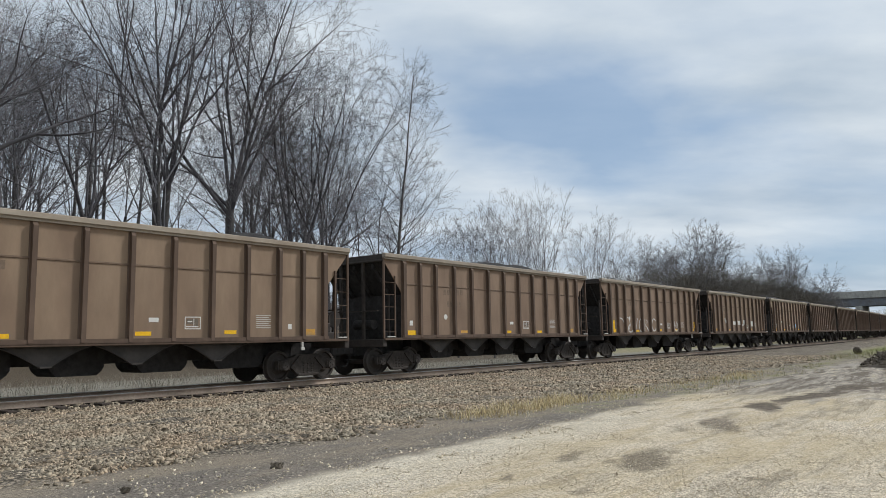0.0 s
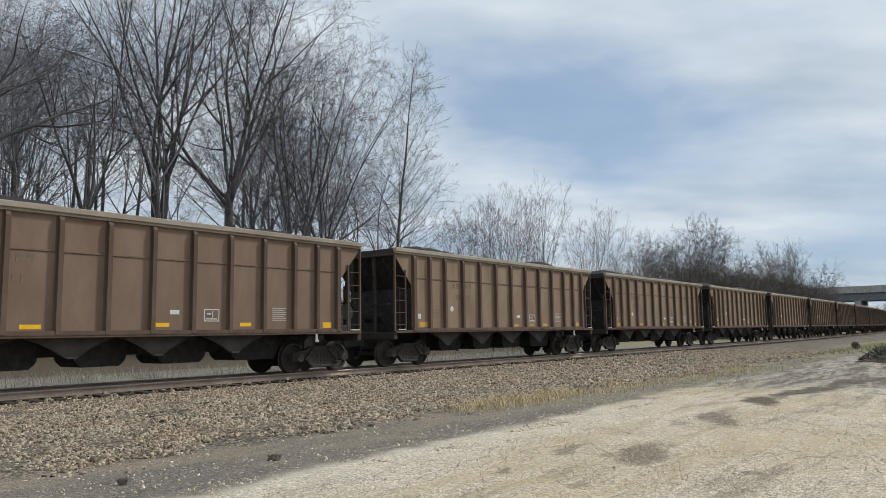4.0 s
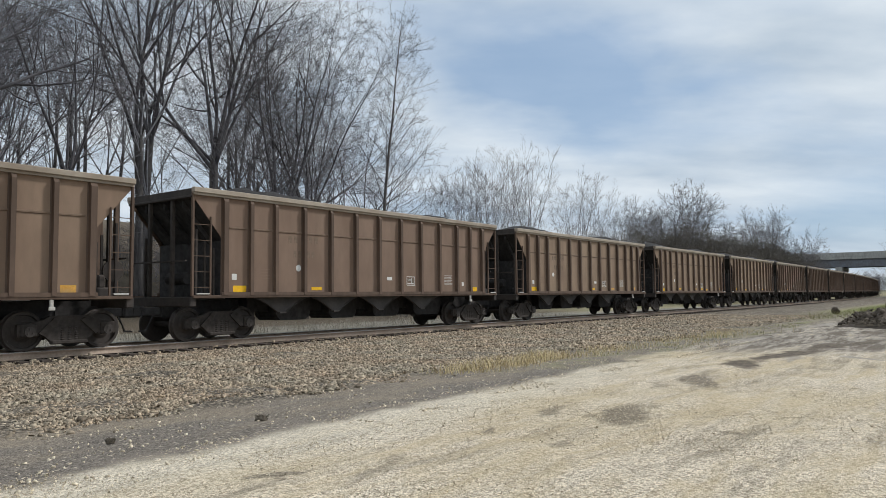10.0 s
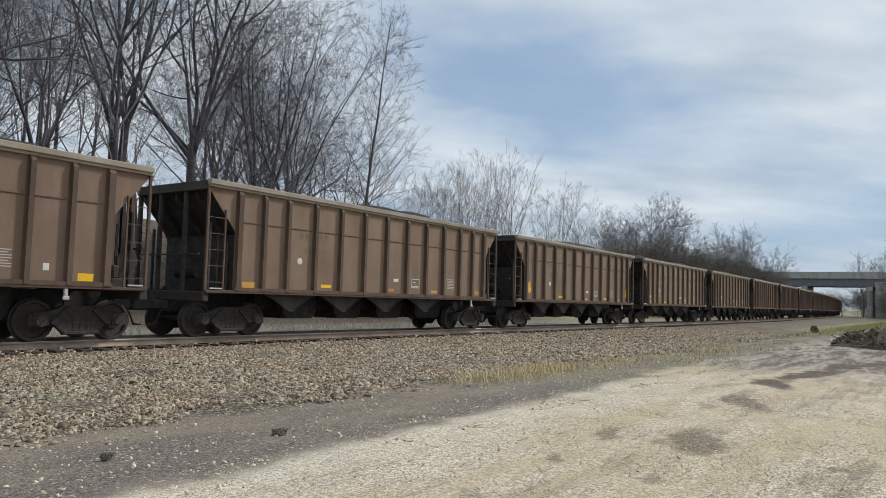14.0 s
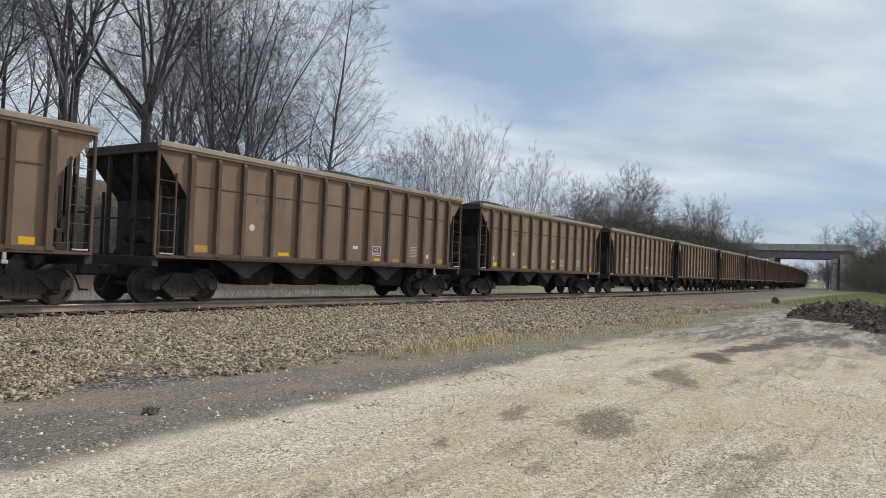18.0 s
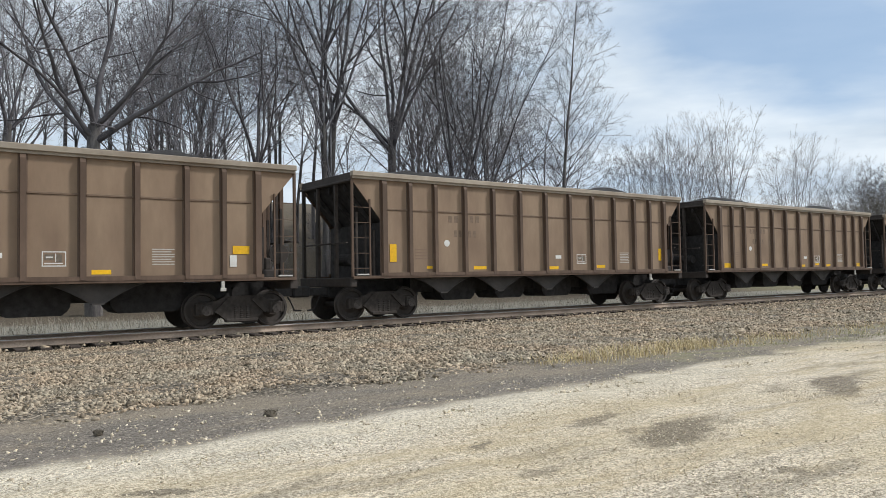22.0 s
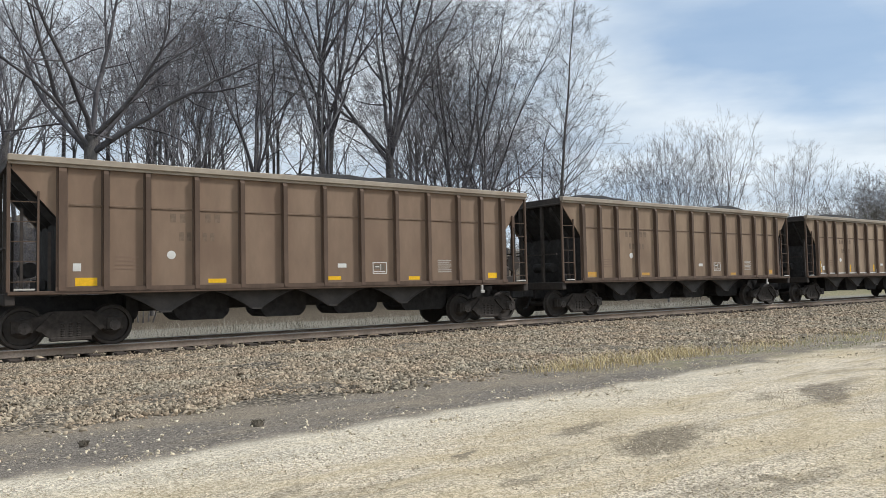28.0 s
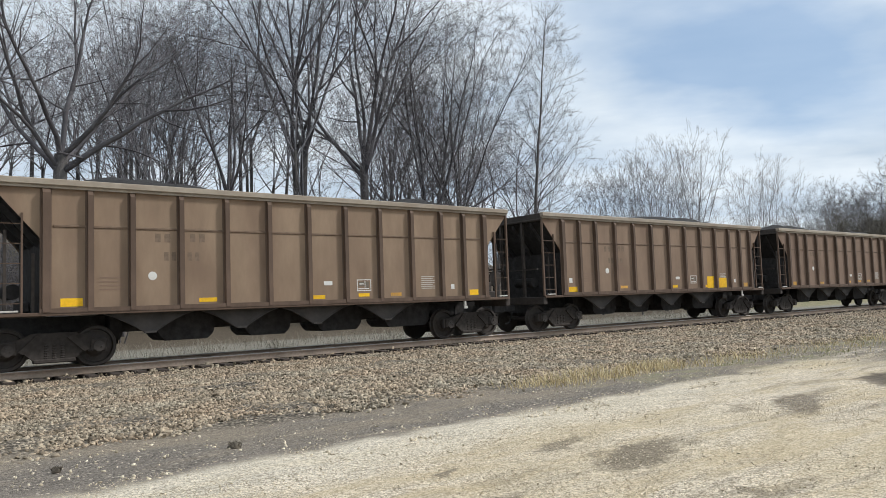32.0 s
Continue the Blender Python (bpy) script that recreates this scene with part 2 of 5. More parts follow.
def ground_material():
    """Pale gravel lot, dark cinder strip, stone ballast and dull grass, by the place on the ground, with ragged borders."""
    m = bpy.data.materials.new("ground_surface")
    m.use_nodes = True
    nt = m.node_tree
    n, l = nt.nodes.new, nt.links.new
    b = nt.nodes["Principled BSDF"]
    b.inputs["Roughness"].default_value, b.inputs["Specular IOR Level"].default_value = 0.92, 0.2
    geo = n("ShaderNodeNewGeometry")
    sep = n("ShaderNodeSeparateXYZ")
    l(geo.outputs["Position"], sep.inputs[0])

    def noise_tex(scale, detail=5, rough=0.6, stretch=None):
        t = n("ShaderNodeTexNoise")
        t.inputs["Scale"].default_value, t.inputs["Detail"].default_value = scale, detail
        t.inputs["Roughness"].default_value = rough
        if stretch:
            mp = n("ShaderNodeMapping")
            mp.inputs["Scale"].default_value = stretch[:3]
            if len(stretch) > 3:
                mp.inputs["Rotation"].default_value = (0, 0, radians(stretch[3]))
            l(geo.outputs["Position"], mp.inputs[0])
            l(mp.outputs[0], t.inputs["Vector"])
        else:
            l(geo.outputs["Position"], t.inputs["Vector"])
        return t.outputs[0]

    def ramp(src, p0, c0, p1, c1):
        r = n("ShaderNodeValToRGB")
        r.color_ramp.elements[0].position, r.color_ramp.elements[0].color = p0, c0 + (1,)
        r.color_ramp.elements[1].position, r.color_ramp.elements[1].color = p1, c1 + (1,)
        l(src, r.inputs[0])
        return r.outputs[0]

    def mixc(fac, a, c):
        x = n("ShaderNodeMix")
        x.data_type = "RGBA"
        l(fac, x.inputs[0])
        l(a, x.inputs[6])
        l(c, x.inputs[7])
        return x.outputs[2]

    def math_(op, a, c=0.0):
        x = n("ShaderNodeMath")
        x.operation = op
        for i, v in enumerate((a, c)):
            if isinstance(v, (int, float)):
                x.inputs[i].default_value = v
            else:
                l(v, x.inputs[i])
        return x.outputs[0]

    def step(src, lo, hi):
        r = n("ShaderNodeMapRange")
        r.interpolation_type = "SMOOTHSTEP"
        r.inputs[1].default_value, r.inputs[2].default_value = lo, hi
        l(src, r.inputs[0])
        return r.outputs[0]

    W1, K0 = (1, 1, 1), (0, 0, 0)
    fine = noise_tex(38, 4, 0.75)
    tiny = noise_tex(95, 2, 0.6)
    # gravel lot: crushed limestone, sand between, damp brown tracks
    def cells(scale, stretch=(1, 1, 1)):
        """A random grey for each small stone."""
        mp, v = n("ShaderNodeMapping"), n("ShaderNodeTexVoronoi")
        mp.inputs["Scale"].default_value = stretch
        l(geo.outputs["Position"], mp.inputs[0])
        v.inputs["Scale"].default_value = scale
        l(mp.outputs[0], v.inputs["Vector"])
        s = n("ShaderNodeSeparateColor")
        l(v.outputs["Color"], s.inputs[0])
        return s.outputs[0], v.outputs["Distance"]

    grain, _ = cells(105)
    coarse, _ = cells(48)
    grit = math_("ADD", math_("MULTIPLY", grain, 0.6), math_("MULTIPLY", coarse, 0.4))
    pale = ramp(grit, 0.2, (0.265, 0.215, 0.152), 0.8, (0.90, 0.785, 0.615))
    sand = ramp(grit, 0.15, (0.33, 0.265, 0.17), 0.85, (0.75, 0.635, 0.445))
    lot = mixc(ramp(noise_tex(0.55, 5, 0.6, (0.5, 1.2, 1, 12)), 0.45, K0, 0.66, (0.85,) * 3), pale, sand)
    damp = ramp(grit, 0.1, (0.12, 0.097, 0.066), 0.9, (0.33, 0.275, 0.20))
    lot = mixc(ramp(noise_tex(1.1, 7, 0.7, (0.26, 1.5, 1, 6)), 0.52, K0, 0.63, (0.7,) * 3), lot, damp)
    smear = ramp(grit, 0.1, (0.36, 0.283, 0.172), 0.9, (0.68, 0.555, 0.365))
    lot = mixc(ramp(noise_tex(1.3, 7, 0.7, (0.28, 1.5, 1, -6)), 0.47, K0, 0.60, (0.75,) * 3), lot, smear)
    lot = mixc(ramp(noise_tex(2.6, 6, 0.7, (0.6, 1.2, 1, 15)), 0.55, K0, 0.68, (0.6,) * 3), lot, smear)
    # damp spots with a shape of their own
    wn = n("ShaderNodeTexNoise")
    wn.inputs["Scale"].default_value, wn.inputs["Detail"].default_value = 2.6, 7
    wn.inputs["Roughness"].default_value = 0.65
    l(geo.outputs["Position"], wn.inputs["Vector"])
    wp = n("ShaderNodeMix")
    wp.data_type, wp.blend_type = "RGBA", "LINEAR_LIGHT"
    wp.inputs[0].default_value = 0.45
    l(geo.outputs["Position"], wp.inputs[6])
    l(wn.outputs["Color"], wp.inputs[7])
    for px, py, sx, sy, turn, k in DAMP_SPOTS:
        mp = n("ShaderNodeMapping")
        mp.vector_type = "TEXTURE"
        mp.inputs["Location"].default_value = (px, py, 0)
        mp.inputs["Rotation"].default_value = (0, 0, radians(turn))
        mp.inputs["Scale"].default_value = (sx, sy, 1000)
        l(wp.outputs[2], mp.inputs[0])
        ln = n("ShaderNodeVectorMath")
        ln.operation = "LENGTH"
        l(mp.outputs[0], ln.inputs[0])
        lot = mixc(math_("MULTIPLY", math_("SUBTRACT", 1.0, step(ln.outputs["Value"], 0.55, 1.2)), k), lot, damp)
    # churned mud further along: brown wheel arcs, grey slurry, pale dried streaks
    churn = noise_tex(1.9, 8, 0.78, (0.22, 1.2, 1, -12))
    mud = ramp(noise_tex(9, 5, 0.7), 0.3, (0.078, 0.062, 0.046), 0.7, (0.20, 0.162, 0.122))
    slurry = ramp(noise_tex(6, 5, 0.7), 0.3, (0.22, 0.195, 0.165), 0.7, (0.43, 0.385, 0.33))
    zone = math_("MULTIPLY", step(sep.outputs[0], 14.0, 18.5), step(math_("MULTIPLY", sep.outputs[1], -1.0), -6.6, -5.6))
    lot = mixc(math_("MULTIPLY", ramp(churn, 0.36, K0, 0.46, (0.9,) * 3), zone), lot, slurry)
    lot = mixc(math_("MULTIPLY", ramp(churn, 0.47, K0, 0.55, (0.9,) * 3), zone), lot, mud)
    for px, py, sx, sy, turn, k, tint in MUD_SPOTS:
        mp = n("ShaderNodeMapping")
        mp.vector_type = "TEXTURE"
        mp.inputs["Location"].default_value = (px, py, 0)
        mp.inputs["Rotation"].default_value = (0, 0, radians(turn))
        mp.inputs["Scale"].default_value = (sx, sy, 1000)
        l(wp.outputs[2], mp.inputs[0])
        ln = n("ShaderNodeVectorMath")
        ln.operation = "LENGTH"
        l(mp.outputs[0], ln.inputs[0])
        lot = mixc(math_("MULTIPLY", math_("SUBTRACT", 1.0, step(ln.outputs["Value"], 0.6, 1.15)), k), lot, mud if tint == "mud" else slurry)
    # cinder strip
    cinder = ramp(grit, 0.15, (0.062, 0.053, 0.045), 0.9, (0.34, 0.295, 0.245))
    cinder = mixc(ramp(coarse, 0.968, K0, 0.985, (0.7,) * 3), cinder, pale)
    brown = ramp(grit, 0.1, (0.13, 0.104, 0.076), 0.9, (0.41, 0.345, 0.26))
    soft = math_("ADD", noise_tex(0.8, 5, 0.65, (0.5, 1.4, 1)), math_("MULTIPLY", math_("SUBTRACT", sep.outputs[1], 6.6), 0.07))
    cinder = mixc(ramp(soft, 0.42, K0, 0.60, (0.85,) * 3), cinder, brown)
    # ballast bed under the loose stones
    vor = n("ShaderNodeTexVoronoi")
    vor.inputs["Scale"].default_value = 21
    l(geo.outputs["Position"], vor.inputs["Vector"])
    bal = ramp(vor.outputs["Color"], 0.15, (0.085, 0.07, 0.053), 0.85, (0.56, 0.475, 0.37))
    # shade between the stones painted in: each cell darkens towards its rim
    gap = ramp(vor.outputs["Distance"], 0.2, W1, 0.65, (0.18,) * 3)
    mul = n("ShaderNodeMix")
    mul.data_type, mul.blend_type = "RGBA", "MULTIPLY"
    mul.inputs[0].default_value = 1
    l(bal, mul.inputs[6])
    l(gap, mul.inputs[7])
    bal = mixc(ramp(noise_tex(0.3, 3), 0.4, K0, 0.65, (0.35,) * 3), mul.outputs[2], brown)
    # grass
    grass = ramp(noise_tex(25, 4), 0.3, (0.20, 0.175, 0.105), 0.7, (0.36, 0.32, 0.20))
    grass = mixc(ramp(noise_tex(1.1, 4), 0.5, K0, 0.66, (0.7,) * 3), grass, ramp(fine, 0.3, (0.10, 0.12, 0.045), 0.7, (0.21, 0.24, 0.10)))
    leaf = ramp(noise_tex(18, 5), 0.3, (0.06, 0.048, 0.035), 0.7, (0.17, 0.135, 0.095))
    yy = math_("ADD", sep.outputs[1], math_("MULTIPLY", math_("SUBTRACT", noise_tex(0.9, 6, 0.65), 0.5), 1.0))
    yf = math_("ADD", yy, math_("MULTIPLY", math_("SUBTRACT", grit, 0.5), 0.5))
    # fresh white gravel along the lot's edge
    white = ramp(grit, 0.15, (0.32, 0.275, 0.21), 0.8, (0.92, 0.84, 0.69))
    ye = math_("SUBTRACT", yf, math_("MULTIPLY", math_("MINIMUM", math_("MAXIMUM", math_("SUBTRACT", sep.outputs[0], 5.0), 0.0), 13.0), 0.045))
    band = math_("MULTIPLY", step(ye, 3.9, 4.9), math_("SUBTRACT", 1.0, step(sep.outputs[0], 9, 15)))
    lot = mixc(math_("MULTIPLY", band, 0.6), lot, white)
    col = mixc(step(ye, 5.26, 5.42), lot, cinder)
    strip_grass = math_("MULTIPLY", math_("MULTIPLY", step(yy, 5.3, 6.2), step(sep.outputs[0], 9.5, 13)), ramp(noise_tex(1.4, 4), 0.45, K0, 0.62, (0.85,) * 3))
    col = mixc(strip_grass, col, grass)
    col = mixc(step(yy, 7.75, 8.25), col, bal)
    col = mixc(step(yy, 20.6, 21.6), col, ramp(fine, 0.3, (0.17, 0.16, 0.132), 0.7, (0.33, 0.31, 0.258)))
    col = mixc(step(yy, 26.5, 28.5), col, leaf)
    far = math_("MAXIMUM", step(sep.outputs[0], 46, 62), step(math_("MULTIPLY", sep.outputs[1], -1.0), 14, 18))
    inner = math_("SUBTRACT", 1.0, math_("MULTIPLY", step(yy, 9.5, 11.5), math_("SUBTRACT", 1.0, step(yy, 24, 27))))
    col = mixc(math_("MULTIPLY", far, inner), col, grass)
    # fresh grass past the heaps
    lawn = ramp(noise_tex(6, 4), 0.3, (0.10, 0.125, 0.03), 0.7, (0.22, 0.26, 0.075))
    near_y = math_("MULTIPLY", step(yy, -2, 0), math_("SUBTRACT", 1.0, step(yy, 8.5, 10)))
    col = mixc(math_("MULTIPLY", math_("MULTIPLY", step(sep.outputs[0], 52, 66), math_("SUBTRACT", 1.0, step(sep.outputs[0], 120, 135))), near_y), col, lawn)
    l(col, b.inputs["Base Color"])
    bp = n("ShaderNodeBump")
    bp.inputs["Strength"].default_value, bp.inputs["Distance"].default_value = 0.6, 0.03
    l(math_("ADD", fine, math_("MULTIPLY", tiny, 0.5)), bp.inputs["Height"])
    l(bp.outputs[0], b.inputs["Normal"])
    return m


M_GROUND = ground_material()
M_STONE = island_material("ballast_stone", (0.165, 0.133, 0.098), (0.54, 0.449, 0.338), tint=((1.0, 0.93, 0.86), (0.93, 0.96, 0.95)))
M_GRAVEL = island_material("pale_gravel", (0.42, 0.35, 0.25), (0.86, 0.75, 0.57))
M_BARK = material("bark", (0.095, 0.086, 0.084), 0.95, bump=0.8, scale=9, stretch=(3, 3, 0.6), vary=0.35, stain=(0.24, 0.225, 0.205), stain_amount=0.5)
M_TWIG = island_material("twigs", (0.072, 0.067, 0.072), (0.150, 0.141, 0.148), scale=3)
# Distance haze is put into these colours, except the browner bank twigs.
M_TWIG_NEAR_HAZE = island_material("near_haze_twigs", (0.105, 0.099, 0.105), (0.208, 0.197, 0.206), scale=2)
M_TWIG_DEEP_HAZE = island_material("deep_haze_twigs", (0.225, 0.217, 0.228), (0.38, 0.367, 0.384), scale=2)
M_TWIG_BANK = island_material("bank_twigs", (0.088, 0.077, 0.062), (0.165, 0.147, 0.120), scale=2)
M_TWIG_FAR_HAZE = island_material("far_haze_twigs", (0.15, 0.141, 0.145), (0.28, 0.266, 0.27), scale=2)
M_TWIG_WOOD_HAZE = island_material("wood_haze_twigs", (0.115, 0.105, 0.106), (0.205, 0.19, 0.19), scale=2)
M_RAIL = material("rail_steel", (0.40, 0.31, 0.24), 0.8, metal=0.0, scale=20, stain=(0.20, 0.15, 0.11), stain_amount=0.6)
M_RAILHEAD = material("polished_rail", (0.62, 0.60, 0.57), 0.45, metal=0.5, scale=30, vary=0.1)
M_TIE = material("tie_wood", (0.07, 0.055, 0.045), 0.95, bump=0.6, scale=14, stretch=(4, 0.5, 4), vary=0.4)
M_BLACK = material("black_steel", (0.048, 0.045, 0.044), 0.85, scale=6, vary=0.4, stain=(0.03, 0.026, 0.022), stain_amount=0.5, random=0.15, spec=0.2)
M_TRUCK = material("truck_steel", (0.062, 0.053, 0.047), 0.9, scale=8, vary=0.4, stain=(0.03, 0.025, 0.021), stain_amount=0.5, spec=0.15)
M_WHEEL = material("wheel_steel", (0.058, 0.049, 0.043), 0.7, metal=0.2, scale=12, stain=(0.09, 0.07, 0.055), stain_amount=0.4)
M_COAL = material("coal", (0.024, 0.022, 0.021), 0.95, bump=1.0, scale=9, vary=0.6)
M_CONCRETE = material("concrete", (0.42, 0.41, 0.38), 0.9, bump=0.3, scale=5, stain=(0.25, 0.24, 0.22), stain_amount=0.6, stretch=(1, 1, 0.4))
M_GIRDER = material("girder_paint", (0.17, 0.18, 0.20), 0.7, scale=3, stain=(0.12, 0.10, 0.09), stain_amount=0.5)
M_YELLOW = material("yellow_reflector", (0.86, 0.485, 0.012), 0.5, scale=12, vary=0.15, random=0.12)
M_ORANGE = material("faded_orange", (0.60, 0.31, 0.05), 0.6, scale=12, vary=0.25, stain=(0.36, 0.25, 0.13), stain_amount=0.7, stain_scale=4, random=0.2)
M_WHITE = material("white_paint", (0.72, 0.71, 0.67), 0.6, scale=14, vary=0.1, stain=(0.45, 0.40, 0.33), stain_amount=0.4, stain_scale=3)
M_MARK = material("worn_black_paint", (0.16, 0.13, 0.10), 0.8, scale=16, vary=0.4)
M_FADED = material("faded_black_paint", (0.185, 0.130, 0.090), 0.8, scale=9, vary=0.3)
M_STENCIL = material("worn_stencil_paint", (0.50, 0.475, 0.43), 0.7, scale=14, vary=0.2)
BODY = []
for k, c in enumerate(((0.290, 0.203, 0.134), (0.255, 0.174, 0.118), (0.350, 0.254, 0.172), (0.230, 0.153, 0.108))):
    BODY.append(material("car_paint", c, 0.75, bump=0.12, scale=2.2, vary=0.10, stain=(0.165, 0.103, 0.068), stain_amount=0.6,
                         stain_scale=0.75, stretch=(1.5, 1.5, 0.55)))
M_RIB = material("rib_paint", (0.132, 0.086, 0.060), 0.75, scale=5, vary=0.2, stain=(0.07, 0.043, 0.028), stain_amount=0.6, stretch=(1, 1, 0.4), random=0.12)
M_OUTLET = material("outlet_steel", (0.080, 0.070, 0.063), 0.8, scale=5, vary=0.3, stain=(0.05, 0.045, 0.042), stain_amount=0.7)
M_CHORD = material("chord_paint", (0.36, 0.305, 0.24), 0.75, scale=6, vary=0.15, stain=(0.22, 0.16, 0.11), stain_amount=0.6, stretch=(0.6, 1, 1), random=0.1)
M_STRAW = island_material("grey_straw", (0.24, 0.215, 0.17), (0.42, 0.385, 0.315), scale=20)
M_SEAM = material("seam_paint", (0.17, 0.115, 0.078), 0.8, scale=7, vary=0.2)
M_CLOD = island_material("clods", (0.045, 0.036, 0.027), (0.17, 0.138, 0.104), scale=12)
M_SOIL = material("soil", (0.085, 0.067, 0.050), 0.95, bump=1.0, scale=6, vary=0.5, stain=(0.05, 0.04, 0.03), stain_amount=0.7)
M_DRY = island_material("dry_grass", (0.42, 0.33, 0.17), (0.74, 0.60, 0.36), scale=20)
M_GREEN = island_material("green_grass", (0.17, 0.175, 0.07), (0.36, 0.345, 0.17), scale=20)
M_WEED = island_material("dead_weed", (0.07, 0.06, 0.048), (0.19, 0.16, 0.12), scale=20)


# ---- mesh tools ----
def part(name, bm, mat, parent=None, label="", smooth=False):
    """Links a bmesh (or a ready mesh) as one object, under a parent if one is given."""
    if isinstance(bm, bmesh.types.BMesh):
        me = bpy.data.meshes.new(name)
        bm.to_mesh(me)
        bm.free()
    else:
        me = bm
    if mat and not me.materials:
        me.materials.append(mat)
    if smooth:
        me.shade_smooth()
    ob = new(name, me)
    if parent:
        ob.parent = parent
    if label:
        ob["label"] = label
    return ob


def add_box(bm, x0, x1, y0, y1, z0, z1, bev=0.0):
    r = bmesh.ops.create_cube(bm, size=1.0)["verts"]
    bmesh.ops.scale(bm, vec=(x1 - x0, y1 - y0, z1 - z0), verts=r)
    bmesh.ops.translate(bm, vec=((x0 + x1) / 2, (y0 + y1) / 2, (z0 + z1) / 2), verts=r)
    if bev:
        es = list({e for v in r for e in v.link_edges})
        bmesh.ops.bevel(bm, geom=es, offset=bev, segments=1, affect="EDGES")
    return bm


def box(x0, x1, y0, y1, z0, z1, bev=0.0):
    return add_box(bmesh.new(), x0, x1, y0, y1, z0, z1, bev)


def add_prism(bm, pts, y0, y1):
    """A polygon in x and z, drawn out from y0 to y1."""
    a = [bm.verts.new((x, y0, z)) for x, z in pts]
    c = [bm.verts.new((x, y1, z)) for x, z in pts]
    bm.faces.new(a)
    bm.faces.new(c[::-1])
    for i in range(len(pts)):
        j = (i + 1) % len(pts)
        bm.faces.new((a[i], c[i], c[j], a[j]))
    bmesh.ops.recalc_face_normals(bm, faces=bm.faces[:])
    return bm


def prism(pts, y0, y1):
    return add_prism(bmesh.new(), pts, y0, y1)


def add_disc(bm, x, z, r, y0, y1, n=24, r1=None):
    """A short cylinder along y."""
    g = bmesh.ops.create_cone(bm, cap_ends=True, segments=n, radius1=r, radius2=r if r1 is None else r1, depth=abs(y1 - y0))
    bmesh.ops.rotate(bm, verts=g["verts"], cent=(0, 0, 0), matrix=Matrix.Rotation(radians(90), 3, "X"))
    bmesh.ops.translate(bm, verts=g["verts"], vec=(x, (y0 + y1) / 2, z))
    return bm


def mesh_from(name, verts, faces, smooth=False):
    me = bpy.data.meshes.new(name)
    verts, faces = np.asarray(verts, np.float32), np.asarray(faces, np.int32)
    me.vertices.add(len(verts))
    me.vertices.foreach_set("co", verts.ravel())
    k = faces.shape[1]
    me.loops.add(faces.size)
    me.loops.foreach_set("vertex_index", faces.ravel())
    me.polygons.add(len(faces))
    me.polygons.foreach_set("loop_start", np.arange(0, faces.size, k, dtype=np.int32))
    me.update(calc_edges=True)
    if smooth:
        me.shade_smooth()
    return me


# ---- ground ----
def ground_height(x, y):
    """Lot at zero, a shallow ditch to the ballast, a pale bank past the track."""
    z = np.interp(y, (-60, -20, 4.6, 6.2, 7.8, 9.5, 16.6, 17.2, 20.2, 20.8, 22.2, 28, 32, 60, 150),
                  (0.6, 0.15, 0.0, -0.05, -0.16, -0.17, -0.18, -0.19, -0.19, -0.2, -0.18, -0.16, 0.1, 0.9, 3.0))
    # wooded rise added behind the large trees to close off sky between cars
    rise = np.interp(y, (36, 40, 46, 54, 80, 300), (0, 1.2, 3.4, 6.0, 9.0, 9.5))
    return z + rise * np.interp(x, (-4, 16, 42, 72), (0.3, 1, 1, 0.03))


def track_y(x):
    """Centre line of the track: straight, then a wide bend to the far side."""
    x = np.asarray(x, float)
    return 18.39 + np.where(x > 42, (np.maximum(x, 42) - 42) ** 2 / 3800.0, 0.0)


def build_ground():
    def lines(near0, near1, step, far):
        a = [near0]
        v, d = near0, step
        while v > -far:
            d *= 1.35
            v -= d
            a.append(v)
        a = a[::-1] + list(np.arange(near0 + step, near1, step))
        v, d = near1, step
        while v < far:
            a.append(v)
            d *= 1.3
            v += d
        return np.array(a)
    xs, ys = lines(-4, 30, 0.22, 2500), lines(-2, 21.5, 0.16, 2500)
    X, Y = np.meshgrid(xs, ys)
    # the far bank follows the bend
    bend = np.clip((Y - 8) / 8, 0, 1) * np.minimum(track_y(X) - 18.39, 14)
    Z = ground_height(X, Y - bend)
    near = (np.abs(X - 14) < 40) & (Y < 24) & (Y > -25)
    rng = np.random.default_rng(3)
    bumps = np.zeros_like(Z)
    for _ in range(26):
        kx, ky, ph = rng.normal(0, 2.0), rng.normal(0, 3.0), rng.uniform(0, 6.3)
        bumps += np.sin(X * kx + Y * ky + ph) * 0.004
    Z = Z + np.where(near, bumps, 0)
    V = np.stack([X.ravel(), Y.ravel(), Z.ravel()], 1)
    nx, ny = len(xs), len(ys)
    i, j = np.meshgrid(np.arange(nx - 1), np.arange(ny - 1))
    a = (j * nx + i).ravel()
    F = np.stack([a, a + 1, a + nx + 1, a + nx], 1)
    ob = new("ground", mesh_from("ground", V, F, True))
    ob.data.materials.append(M_GROUND)
    tagged(ob, "pale gravel lot, dark cinder strip and stony ballast bed", "ground", kind="structure")


build_ground()


# ---- track ----
RAIL_TOP = 0.06


